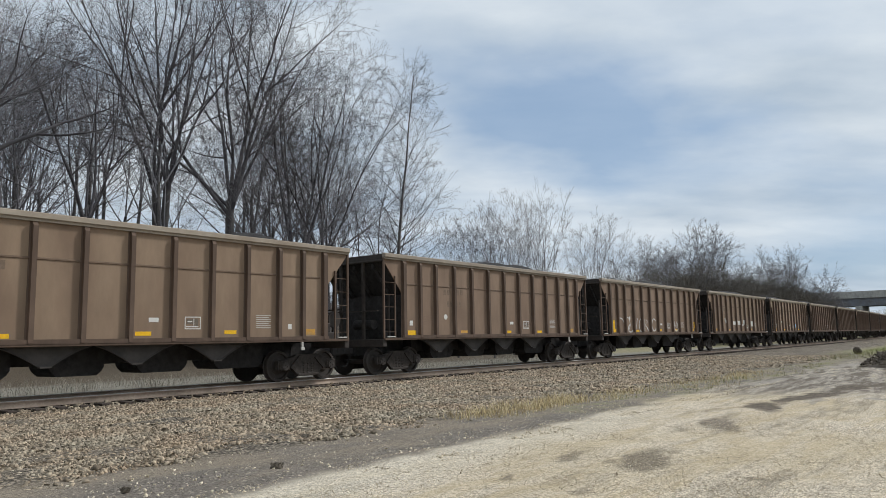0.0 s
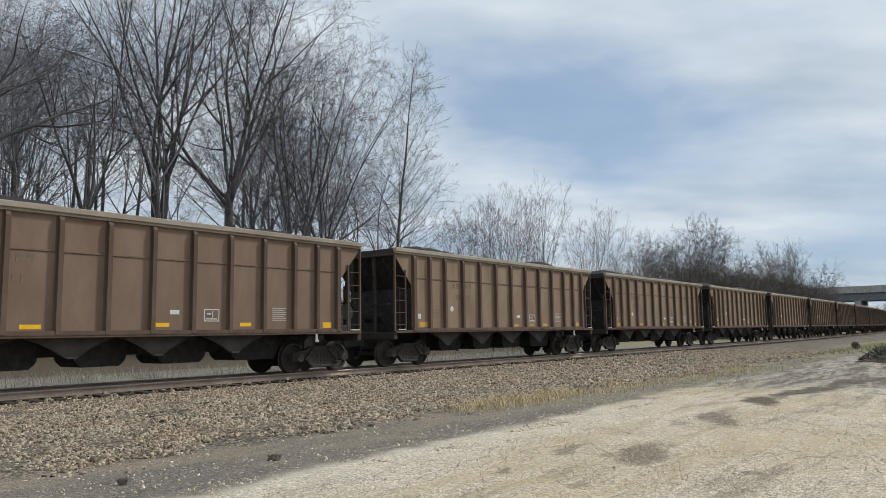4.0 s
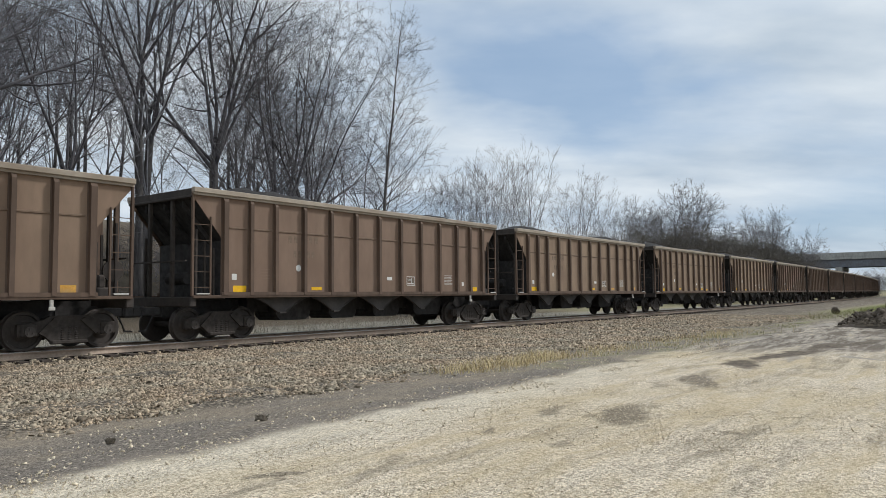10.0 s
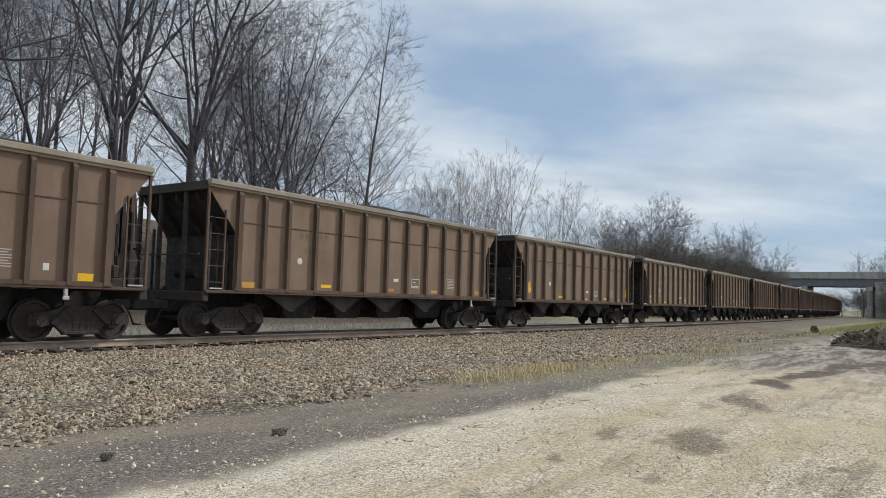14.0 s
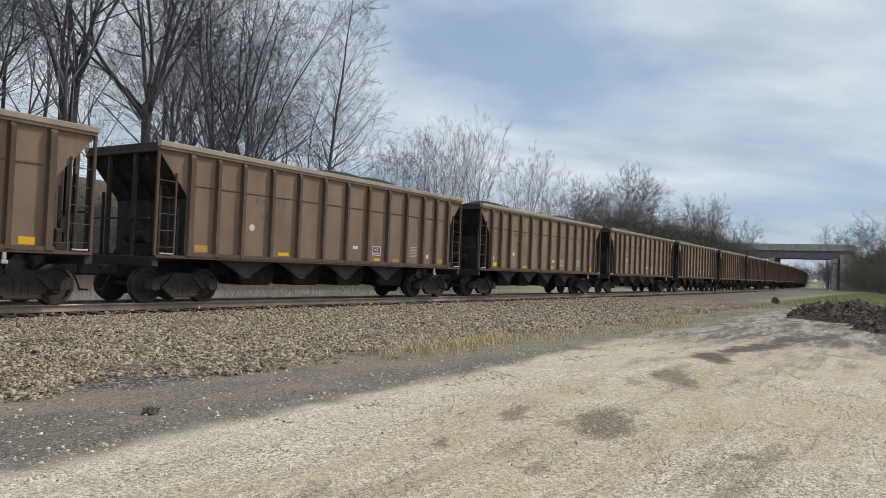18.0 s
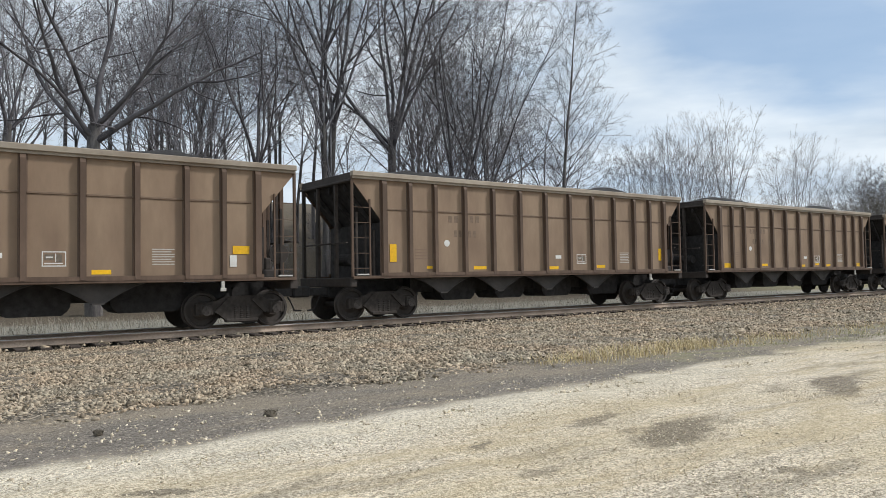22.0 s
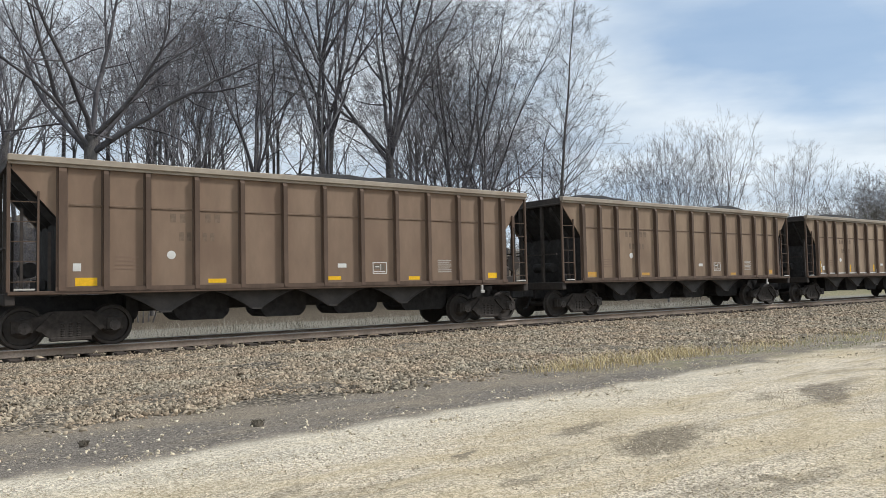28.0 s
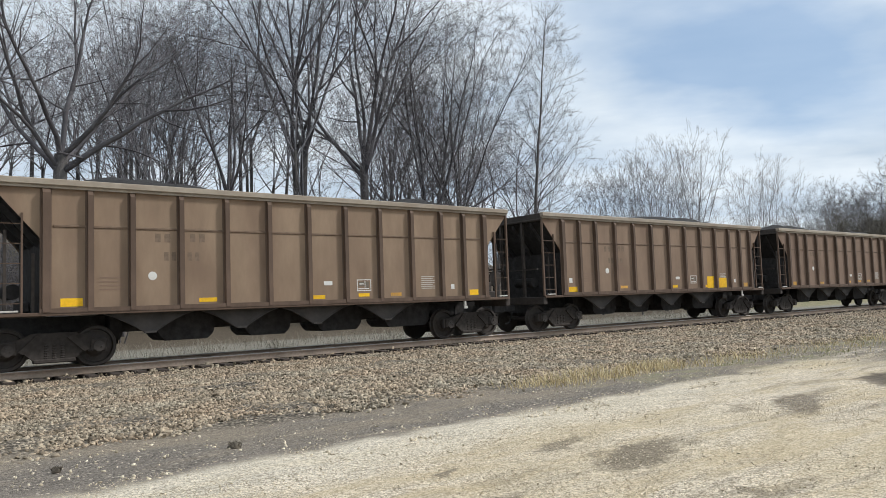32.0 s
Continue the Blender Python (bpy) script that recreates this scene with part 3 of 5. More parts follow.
def build_track():
    """Two rails that follow the bend, on wooden ties."""
    xs = np.concatenate([np.arange(-90, 40, 10.0), np.arange(40, 420, 6.0)])
    prof_w = ((-0.07, -0.17), (0.07, -0.17), (0.07, -0.15), (0.012, -0.13), (0.012, -0.045), (0.036, -0.038), (0.036, -0.012),
              (-0.036, -0.012), (-0.036, -0.038), (-0.012, -0.045), (-0.012, -0.13), (-0.07, -0.15))
    prof_h = ((-0.036, -0.012), (0.036, -0.012), (0.033, 0.0), (-0.033, 0.0))
    for off in (-0.755, 0.755):
        rail = new("rail")
        rail.location = (0, 0, RAIL_TOP)
        for nm, prof, mat in (("web", prof_w, M_RAIL), ("railhead", prof_h, M_RAILHEAD)):
            V, F, k = [], [], len(prof)
            for x in xs:
                for a, z in prof:
                    V.append((x, float(track_y(x)) + off + a, z))
            for i in range(len(xs) - 1):
                for j in range(k):
                    F.append((i * k + j, i * k + (j + 1) % k, (i + 1) * k + (j + 1) % k, (i + 1) * k + j))
            me = mesh_from(nm, V, [f[::-1] for f in F])
            part(nm, me, mat, rail)
        tagged(rail, "rusty steel railway rail with a polished head on wooden ties", "rail", "pair of rails", "structure")
    ties = tagged(new("ties"), "dark weathered wooden ties sunk in the stone ballast", "railway ties", kind="structure")
    rng = random.Random(5)
    meshes = []
    for _ in range(4):
        bm = box(-0.115, 0.115, -1.28 - rng.uniform(0, 0.05), 1.28, -0.33, -0.172 + rng.uniform(-0.012, 0), 0.012)
        me = bpy.data.meshes.new("tie")
        bm.to_mesh(me)
        bm.free()
        me.materials.append(M_TIE)
        meshes.append(me)
    x = -14.0
    while x < 105:
        t = part("tie", rng.choice(meshes), None, ties)
        sl = float(track_y(x + 1) - track_y(x - 1)) / 2
        t.matrix_basis = pose(x, float(track_y(x)), RAIL_TOP, 0, 0, math.degrees(math.atan(sl)) + rng.uniform(-1.5, 1.5))
        x += 0.52 + rng.uniform(-0.03, 0.03)


build_track()

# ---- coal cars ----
# The shade on the car ends is put into this darker colour.
M_END_SHADED = material("end_paint", (0.055, 0.044, 0.037), 0.8, scale=6, vary=0.3, stain=(0.03, 0.025, 0.022), stain_amount=0.7, random=0.1)
M_TEAL = material("faded_teal", (0.22, 0.42, 0.36), 0.7, scale=10, vary=0.2)
M_BLUE = material("faded_blue_label", (0.30, 0.48, 0.66), 0.6, scale=10, vary=0.12)
M_PALE_BLUE = material("pale_blue_spray", (0.42, 0.66, 0.72), 0.7, scale=9, vary=0.2)
M_GRAFFITI = material("white_spray", (0.66, 0.65, 0.62), 0.7, scale=9, vary=0.2)
CAR_PITCH, CAR_LENGTH, HALF = 16.18, 14.55, 1.6
TOP, SILL = 4.11, 1.23
RIBS = (1.90, 2.79, 3.90, 5.02, 6.15, 7.28, 8.41, 9.54, 10.66, 11.77, 12.66)
BAYS = (3.25, 5.48, 7.62, 9.9)
SKIN = -1.53
ONE = {}


def shared(key, make):
    """The mesh under a key, made at its first use."""
    if key not in ONE:
        bm = make()
        me = bpy.data.meshes.new(key if isinstance(key, str) else key[0])
        bm.to_mesh(me)
        bm.free()
        ONE[key] = me
    return ONE[key]


def rib_bm(half_w, z0, z1):
    """A hat-shaped side stake, tapered at its head."""
    bm = bmesh.new()
    a = half_w
    sec = ((-a - 0.03, 0.0), (-a, -0.012), (-a * 0.88, -0.118), (a * 0.88, -0.118), (a, -0.012), (a + 0.03, 0.0))
    rings = []
    for z, k in ((z0, 1.0), (z1 - 0.14, 1.0), (z1, 0.25)):
        rings.append([bm.verts.new((x, SKIN + y * k, z)) for x, y in sec])
    for r, s in zip(rings, rings[1:]):
        for i in range(5):
            bm.faces.new((r[i], r[i + 1], s[i + 1], s[i]))
    bm.faces.new(rings[-1])
    bm.faces.new(rings[0][::-1])
    bmesh.ops.recalc_face_normals(bm, faces=bm.faces[:])
    return bm


def side_bm(y0, y1):
    L = CAR_LENGTH
    end = ((1.0, 2.66), (0.97, 2.74), (0.90, 2.86), (0.55, 3.27), (0.32, 3.54), (0.16, 3.73), (0.06, 3.84))
    return prism([(1.0, SILL), (L - 1.0, SILL)] + [(L - x, z) for x, z in end] + [(L - 0.06, TOP - 0.1), (0.06, TOP - 0.1)] + list(end[::-1]), y0, y1)


def chord_bm(y0, y1):
    L = CAR_LENGTH
    bm = box(0, L, y0, y1, TOP - 0.14, TOP, 0.015)
    add_box(bm, 0.02, L - 0.02, y0 + 0.05, y1 - 0.02, TOP - 0.2, TOP - 0.138)
    return bm


def sill_bm(s):
    L = CAR_LENGTH
    bm = box(0.02, L - 0.02, -0.06, 0.05, SILL - 0.06, SILL + 0.02, 0.01)
    add_box(bm, 0.9, L - 0.9, -0.075, -0.055, SILL + 0.0, SILL + 0.1)
    bmesh.ops.translate(bm, verts=bm.verts[:], vec=(0, s * 1.56, 0))
    return bm


def mirrored(bm, flip):
    """Turns a part of the leading end into one of the trailing end."""
    if flip:
        for v in bm.verts:
            v.co.x = CAR_LENGTH - v.co.x
        bmesh.ops.reverse_faces(bm, faces=bm.faces[:])
    return bm


def slope_bm(flip):
    """The sloping end floor of the hopper."""
    return mirrored(prism(((0.06, 3.92), (2.45, 1.24), (2.50, 1.28), (0.10, 3.98)), -1.49, 1.49), flip)


def brace_bm(flip):
    """A rib beneath the sloping floor."""
    return mirrored(prism(((0.14, 3.80), (2.40, 1.27), (2.28, 1.20), (0.14, 3.62)), -0.04, 0.04), flip)


def bearer_bm(flip):
    """Cross wall that carries the slope over the truck."""
    return mirrored(box(0.98, 1.04, -1.50, 1.50, SILL - 0.1, 2.74), flip)


def end_bm(flip):
    """Upper end band with its stiffeners, end posts, end sill and the platform gear."""
    bm = box(0.03, 0.10, -1.53, 1.53, 3.84, TOP - 0.02, 0.01)
    add_box(bm, -0.02, 0.04, -1.55, 1.55, 3.84, 3.90, 0.01)
    for y in (-0.55, 0.55, 1.5):
        add_box(bm, 0.03, 0.12, y - 0.05, y + 0.05, SILL - 0.05, 3.88)
    add_box(bm, -0.04, 0.16, -1.56, 1.56, SILL - 0.28, SILL - 0.02, 0.02)
    add_box(bm, 0.16, 1.02, -1.50, -1.05, SILL - 0.08, SILL - 0.03)
    add_box(bm, 0.16, 1.02, 1.05, 1.50, SILL - 0.08, SILL - 0.03)
    add_box(bm, -0.03, 0.03, -1.3, 1.3, 2.15, 2.19)
    for x, y in ((0.30, -1.30), (0.62, -1.22), (0.82, -1.34), (0.40, 1.30)):
        add_box(bm, x - 0.03, x + 0.03, y - 0.03, y + 0.03, SILL - 0.05, 3.3 - 0.95 * x)
    if flip:
        for v in bm.verts:
            v.co.x = CAR_LENGTH - v.co.x
        bmesh.ops.reverse_faces(bm, faces=bm.faces[:])
    return bm


def hopper_bm(x0, x1):
    """A dark hopper bottom between two outlets."""
    return prism(((x0, 1.22), (x0, 0.66), (x0 + 0.06, 0.56), (x0 + 0.18, 0.46), (x1 - 0.18, 0.46), (x1 - 0.06, 0.56), (x1, 0.66), (x1, 1.22)), -0.55, 0.5)


def gusset_bm():
    """An outlet plate with hollow flanks and a bent lip along its lower edge."""
    flank = [(1.02, SILL - 0.05), (0.80, 1.11), (0.55, 0.99), (0.34, 0.87), (0.20, 0.78), (0.13, 0.74)]
    bm = prism([(-x, z) for x, z in flank] + [(x, z) for x, z in flank[::-1]], -1.30, -1.26)
    for s in (-1, 1):
        for (xa, za), (xb, zb) in zip(flank, flank[1:]):
            add_prism(bm, ((s * xa, za - 0.02), (s * xb, zb - 0.02), (s * xb, zb), (s * xa, za)), -1.33, -1.25)
    add_box(bm, -0.13, 0.13, -1.36, -1.24, 0.70, 0.74)
    return bm


def sideframe_bm(s):
    """Cast truck side frame: two pedestals joined by an arch over the spring nest."""
    bm = bmesh.new()
    y0, y1 = (-1.10, -0.96) if s < 0 else (0.96, 1.10)
    add_prism(bm, ((-1.14, 0.36), (-0.68, 0.36), (-0.68, 0.46), (-0.36, 0.17), (0.36, 0.17), (0.68, 0.46), (0.68, 0.36), (1.14, 0.36),
                   (1.14, 0.62), (0.62, 0.70), (0.42, 0.80), (-0.42, 0.80), (-0.62, 0.70), (-1.14, 0.62)), y0, y1)
    o = -0.05 if s < 0 else 0.05
    for a in (-1, 1):
        add_prism(bm, ((a * 0.24, 0.70), (a * 0.36, 0.76), (a * 0.70, 0.42), (a * 0.60, 0.36)), y0 + o, y1 + o)
        add_box(bm, a * 0.9 - 0.17, a * 0.9 + 0.17, y0 + o, y1 + o, 0.34, 0.64, 0.03)
    add_box(bm, -0.42, 0.42, y0 + o, y1 + o, 0.15, 0.24, 0.02)
    return bm


def spring_bm():
    """One coil spring of the nest, as a stack of turns on a core."""
    bm = bmesh.new()
    sec = []
    for i in range(13):
        z = 0.235 + i * 0.0265
        sec.append((0.066 if i % 2 else 0.05, z))
    rings = []
    for r, z in sec:
        rings.append([bm.verts.new((r * math.cos(a * 0.6283), r * math.sin(a * 0.6283), z)) for a in range(10)])
    for p, q in zip(rings, rings[1:]):
        for a in range(10):
            bm.faces.new((p[a], p[(a + 1) % 10], q[(a + 1) % 10], q[a]))
    bm.faces.new(rings[0][::-1])
    bm.faces.new(rings[-1])
    return bm


def wheelset_bm():
    bm = bmesh.new()
    add_disc(bm, 0, 0, 0.08, -1.15, 1.15, 12)
    prof = ((0.08, 0.81), (0.17, 0.81), (0.24, 0.765), (0.365, 0.765), (0.385, 0.83), (0.445, 0.83), (0.457, 0.805), (0.457, 0.715), (0.485, 0.70), (0.485, 0.685), (0.08, 0.685))
    for s in (-1, 1):
        rings = [[bm.verts.new((r * math.cos(a * math.tau / 28), s * y, r * math.sin(a * math.tau / 28))) for a in range(28)] for r, y in prof]
        for p, q in zip(rings, rings[1:]):
            for a in range(28):
                f = (p[a], p[(a + 1) % 28], q[(a + 1) % 28], q[a])
                bm.faces.new(f if s < 0 else f[::-1])
        add_disc(bm, 0, 0, 0.12, s * 1.12, s * 1.18, 12)
        for k in range(3):
            a = k * 2.094
            add_disc(bm, 0.06 * math.cos(a), 0.06 * math.sin(a), 0.022, s * 1.175, s * 1.20, 6)
    return bm


def coupler_bm(flip):
    bm = box(-0.72, 0.3, -0.10, 0.10, 0.72, 0.94, 0.02)
    add_box(bm, -0.86, -0.55, -0.19, 0.16, 0.68, 0.99, 0.05)
    add_box(bm, 0.0, 1.2, -0.2, 0.2, 0.66, 1.0)
    # air hose
    add_prism(bm, ((-0.35, 0.72), (-0.30, 0.72), (-0.52, 0.36), (-0.72, 0.34), (-0.72, 0.30), (-0.50, 0.31)), -0.33, -0.29)
    if flip:
        for v in bm.verts:
            v.co.x = CAR_LENGTH - v.co.x
        bmesh.ops.reverse_faces(bm, faces=bm.faces[:])
    return bm


def coal_bm(seed):
    """Heaped coal, a little above the rim."""
    bm = bmesh.new()
    rng = random.Random(seed)
    nx, ny = 40, 8
    g = []
    for i in range(nx + 1):
        for j in range(ny + 1):
            u, v = i / nx, j / ny
            e = min(1, 6 * min(u, 1 - u)) * math.sin(math.pi * v) ** 0.7
            z = TOP - 0.32 + 0.70 * e * (0.82 + 0.18 * math.sin(u * 9 + seed * 2)) + rng.uniform(-0.05, 0.05) * e
            g.append(bm.verts.new((0.15 + u * (CAR_LENGTH - 0.3), -1.5 + 3.0 * v, z)))
    for i in range(nx):
        for j in range(ny):
            a = i * (ny + 1) + j
            bm.faces.new((g[a], g[a + ny + 1], g[a + ny + 2], g[a + 1]))
    return bm


def decal(name, x, z, w, h, mat, parent, label="", tilt=0.0, layer=0):
    """A thin painted plate or patch on the near side sheet, its centre at x and z."""
    key = (name, round(w, 2), round(h, 2), mat.name, layer)
    me = shared(key, lambda: box(-w / 2, w / 2, -0.004, 0.012, -h / 2, h / 2))
    ob = part(name, me, mat, parent, label)
    ob.matrix_basis = pose(x, SKIN - 0.004 * layer, z, 0, tilt, 0)
    return ob


def text_bars(name, x, z, w, h, n, mat, parent, label):
    """Writing that cannot be read: a bar for each line of it."""
    for i in range(n):
        zz = z + h / 2 - (i + 0.5) * h / n
        ww = w * (0.86 if i % 3 == 1 else 1.0)
        decal(name, x - (w - ww) / 2, zz, ww, 0.36 * h / n, mat, parent, label)


def letter_bars(name, x, z, w, h, n, mat, parent):
    """Worn lettering that cannot be read: a bar for each mark."""
    for i in range(n):
        decal(name, x - w / 2 + (i + 0.5) * w / n, z, 0.56 * w / n, h, mat, parent)


def stroke(name, pts, width, mat, parent, label=""):
    """A sprayed line on the near side sheet through points in x and z."""
    bm = bmesh.new()
    left, right = [], []
    for k, (x, z) in enumerate(pts):
        x0, z0 = pts[max(0, k - 1)]
        x1, z1 = pts[min(len(pts) - 1, k + 1)]
        d = Vector((x1 - x0, z1 - z0)).normalized()
        left.append((x - d.y * width / 2, z + d.x * width / 2))
        right.append((x + d.y * width / 2, z - d.x * width / 2))
    for k in range(len(pts) - 1):
        q = (left[k], left[k + 1], right[k + 1], right[k])
        a = [bm.verts.new((x - CAR_LENGTH / 2, SKIN - 0.006, z)) for x, z in q]
        b = [bm.verts.new((x - CAR_LENGTH / 2, SKIN + 0.004, z)) for x, z in q]
        bm.faces.new(a)
        for i in range(4):
            bm.faces.new((a[i], b[i], b[(i + 1) % 4], a[(i + 1) % 4]))
    bmesh.ops.recalc_face_normals(bm, faces=bm.faces[:])
    part(name, bm, mat, parent, label)


def arc(x, z, rx, rz, a0, a1, n=14):
    return [(x + rx * math.cos(radians(a0 + (a1 - a0) * k / n)), z + rz * math.sin(radians(a0 + (a1 - a0) * k / n))) for k in range(n + 1)]


def frame_panel(x, z, w, h, parent):
    """A stencil in a white outline, with a few small white fields."""
    t = 0.022
    for dz in (-h / 2, h / 2):
        decal("stencil_outline", x, z + dz, w + t, t, M_WHITE, parent)
    for dx in (-w / 2, w / 2):
        decal("stencil_outline", x + dx, z, t, h - t, M_WHITE, parent)
    decal("stencil_field", x - w * 0.2, z + h * 0.12, w * 0.42, h * 0.42, M_MARK, parent)
    decal("stencil_field", x + w * 0.22, z + h * 0.05, w * 0.26, h * 0.55, M_MARK, parent)
    decal("stencil_line", x - w * 0.02, z - h * 0.32, w * 0.8, 0.025, M_WHITE, parent)
    decal("stencil_line", x + w * 0.07, z + h * 0.08, 0.02, h * 0.6, M_WHITE, parent)
    decal("stencil_line", x - w * 0.2, z + h * 0.12, w * 0.3, 0.03, M_WHITE, parent, layer=1)


def build_truck(x, car):
    truck = part("truck", shared("bolster", lambda: box(-0.2, 0.2, -1.0, 1.0, 0.42, 0.72, 0.02)), M_TRUCK, car)
    truck.location = (x, 0, 0)
    for s in (-1, 1):
        part("side_frame", shared("side_frame%d" % s, lambda: sideframe_bm(s)), M_TRUCK, truck)
    for k in range(3):
        o = part("spring", shared("spring", spring_bm), M_TRUCK, truck)
        o.location = (-0.16 + 0.16 * k, -1.06, 0)
    for a in (-0.9, 0.9):
        w = part("wheelset", shared("wheelset", wheelset_bm), M_WHEEL, truck)
        w.location = (a, 0, 0.457)
    return truck


def build_car(paint, load_seed):
    """An open coal hopper: origin at the middle between its trucks, on the rail tops."""
    L = CAR_LENGTH
    car = new("coal_car")
    root = part("body", shared(("side", 1), lambda: side_bm(SKIN, SKIN + 0.03)), None, car)
    root.data = root.data.copy()
    root.data.materials.append(paint)
    body = [root]
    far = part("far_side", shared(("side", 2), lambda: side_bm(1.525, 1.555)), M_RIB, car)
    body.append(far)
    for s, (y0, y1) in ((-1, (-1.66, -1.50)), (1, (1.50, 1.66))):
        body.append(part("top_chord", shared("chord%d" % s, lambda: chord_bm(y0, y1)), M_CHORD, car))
        body.append(part("side_sill", shared("sill%d" % s, lambda: sill_bm(s)), M_RIB, car))
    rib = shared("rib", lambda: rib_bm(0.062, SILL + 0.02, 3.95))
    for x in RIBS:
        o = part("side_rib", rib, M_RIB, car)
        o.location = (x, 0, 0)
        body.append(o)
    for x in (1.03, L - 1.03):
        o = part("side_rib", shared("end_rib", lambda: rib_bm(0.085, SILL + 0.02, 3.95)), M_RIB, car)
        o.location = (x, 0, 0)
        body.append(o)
    edges = [1.1] + list(RIBS) + [L - 1.1]
    for a, b in zip(edges, edges[1:]):
        w = round(b - a - 0.16, 2)
        o = part("panel_seam", shared(("seam", w), lambda: box(-w / 2, w / 2, SKIN - 0.022, SKIN + 0.005, 3.08, 3.13, 0.008)), M_SEAM, car)
        o.location = ((a + b) / 2, 0, 0)
        body.append(o)
    for f in (False, True):
        # Slope, bearer and braces: dusty black with the recess's shade put in.
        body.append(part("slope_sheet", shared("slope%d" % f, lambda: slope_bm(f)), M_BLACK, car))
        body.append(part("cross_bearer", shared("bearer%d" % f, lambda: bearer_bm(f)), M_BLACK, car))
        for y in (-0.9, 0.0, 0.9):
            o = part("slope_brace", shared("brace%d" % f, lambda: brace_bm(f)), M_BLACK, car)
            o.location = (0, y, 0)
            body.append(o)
        step = part("sill_step", shared("sill_step", lambda: box(-0.19, 0.19, -1.64, -1.58, SILL + 0.035, SILL + 0.075, 0.008)), M_STENCIL, car, "scuffed pale step on the end sill")
        step.location = (L - 0.32 if f else 0.32, 0, 0)
        body.append(step)
        body.append(part("end_frame", shared("end%d" % f, lambda: end_bm(f)), M_END_SHADED, car))
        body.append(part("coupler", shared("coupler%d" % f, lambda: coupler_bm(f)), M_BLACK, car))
        x0, x1 = (0.03, 0.58) if not f else (L - 0.03, L - 0.58)
        post = part("corner_post", shared("corner_post", lambda: box(-0.035, 0.035, SKIN - 0.05, SKIN + 0.02, SILL, TOP - 0.15, 0.008)), M_RIB, car)
        post.location = (x0, 0, 0)
        body.append(post)
        ladder = part("ladder", shared("ladder_stile", lambda: box(-0.02, 0.02, SKIN - 0.045, SKIN + 0.0, SILL, 3.36)), M_RIB, car, "side ladder stile with rungs")
        ladder.location = (x1, 0, 0)
        body.append(ladder)
        for k in range(5):
            rung = part("rung", shared("rung", lambda: box(0, 0.55, SKIN - 0.03, SKIN - 0.014, -0.009, 0.009)), M_RIB, ladder)
            rung.location = (0 if f else -0.55, 0, SILL + 0.22 + 0.42 * k)
    body.append(part("centre_sill", shared("centre_sill", lambda: box(0.3, L - 0.3, -0.17, 0.17, 0.72, 1.15, 0.02)), M_BLACK, car))
    gaps = [2.55] + list(BAYS) + [12.0]
    for a, b in zip(gaps, gaps[1:]):
        x0, x1 = round(a + (0.42 if a > 2.6 else 0), 2), round(b - (0.42 if b < 11.9 else 0), 2)
        body.append(part("hopper_bottom", shared(("hopper", x0, x1), lambda: hopper_bm(x0, x1)), M_BLACK, car))
    for x in BAYS:
        o = part("outlet_gusset", shared("gusset", gusset_bm), M_OUTLET, car, "dusty grey steel outlet gusset")
        o.location = (x, 0, 0)
        body.append(o)
    for x, y in ((0.24, -1.18), (0.50, -0.90), (0.74, -1.24)):
        top = round(3.82 - 1.12 * (x - 0.06), 2)
        post = part("end_post", shared(("end_post", top), lambda: box(-0.055, 0.055, -0.05, 0.05, SILL - 0.05, top, 0.01)), M_RIB, car)
        post.location = (L - x, y, 0)
        body.append(post)
    lever = part("release_lever", shared("release_lever", lambda: add_box(box(-0.04, 0.04, -1.62, -1.56, SILL - 0.28, SILL - 0.06, 0.01), -0.07, 0.07, -1.64, -1.60, SILL - 0.30, SILL - 0.22, 0.01)), M_STENCIL, car, "pale release lever under the sill")
    lever.location = (L - 1.93, 0, 0)
    body.append(lever)
    gear = box(L - 0.86, L - 0.42, -1.42, -0.95, SILL - 0.03, SILL + 0.22, 0.03)
    add_box(gear, L - 0.78, L - 0.60, -1.40, -1.02, SILL + 0.20, SILL + 0.52, 0.04)
    add_disc(gear, L - 0.36, SILL + 0.62, 0.26, -1.30, -1.26, 18)
    add_box(gear, L - 0.39, L - 0.33, -1.26, -1.20, SILL - 0.03, SILL + 0.62)
    if "brake_gear" not in ONE:
        shared("brake_gear", lambda: gear)
    else:
        gear.free()
    body.append(part("brake_gear", ONE["brake_gear"], M_END_SHADED, car, "rusty brake gear on the end platform"))
    cyl = part("brake_reservoir", shared("brake", lambda: add_disc(box(0.5, 0.8, -1.2, -1.0, 1.25, 1.5, 0.04), 0.55, 1.72, 0.17, -0.6, 0.3, 16)), M_BLACK, car)
    body.append(cyl)
    body.append(part("coal_load", shared(("coal", load_seed), lambda: coal_bm(load_seed)), M_COAL, car, "heaped black coal", True))
    for x in (1.28, L - 1.28):
        body.append(build_truck(x, car))
    for o in body:
        o.location.x -= L / 2
    return car


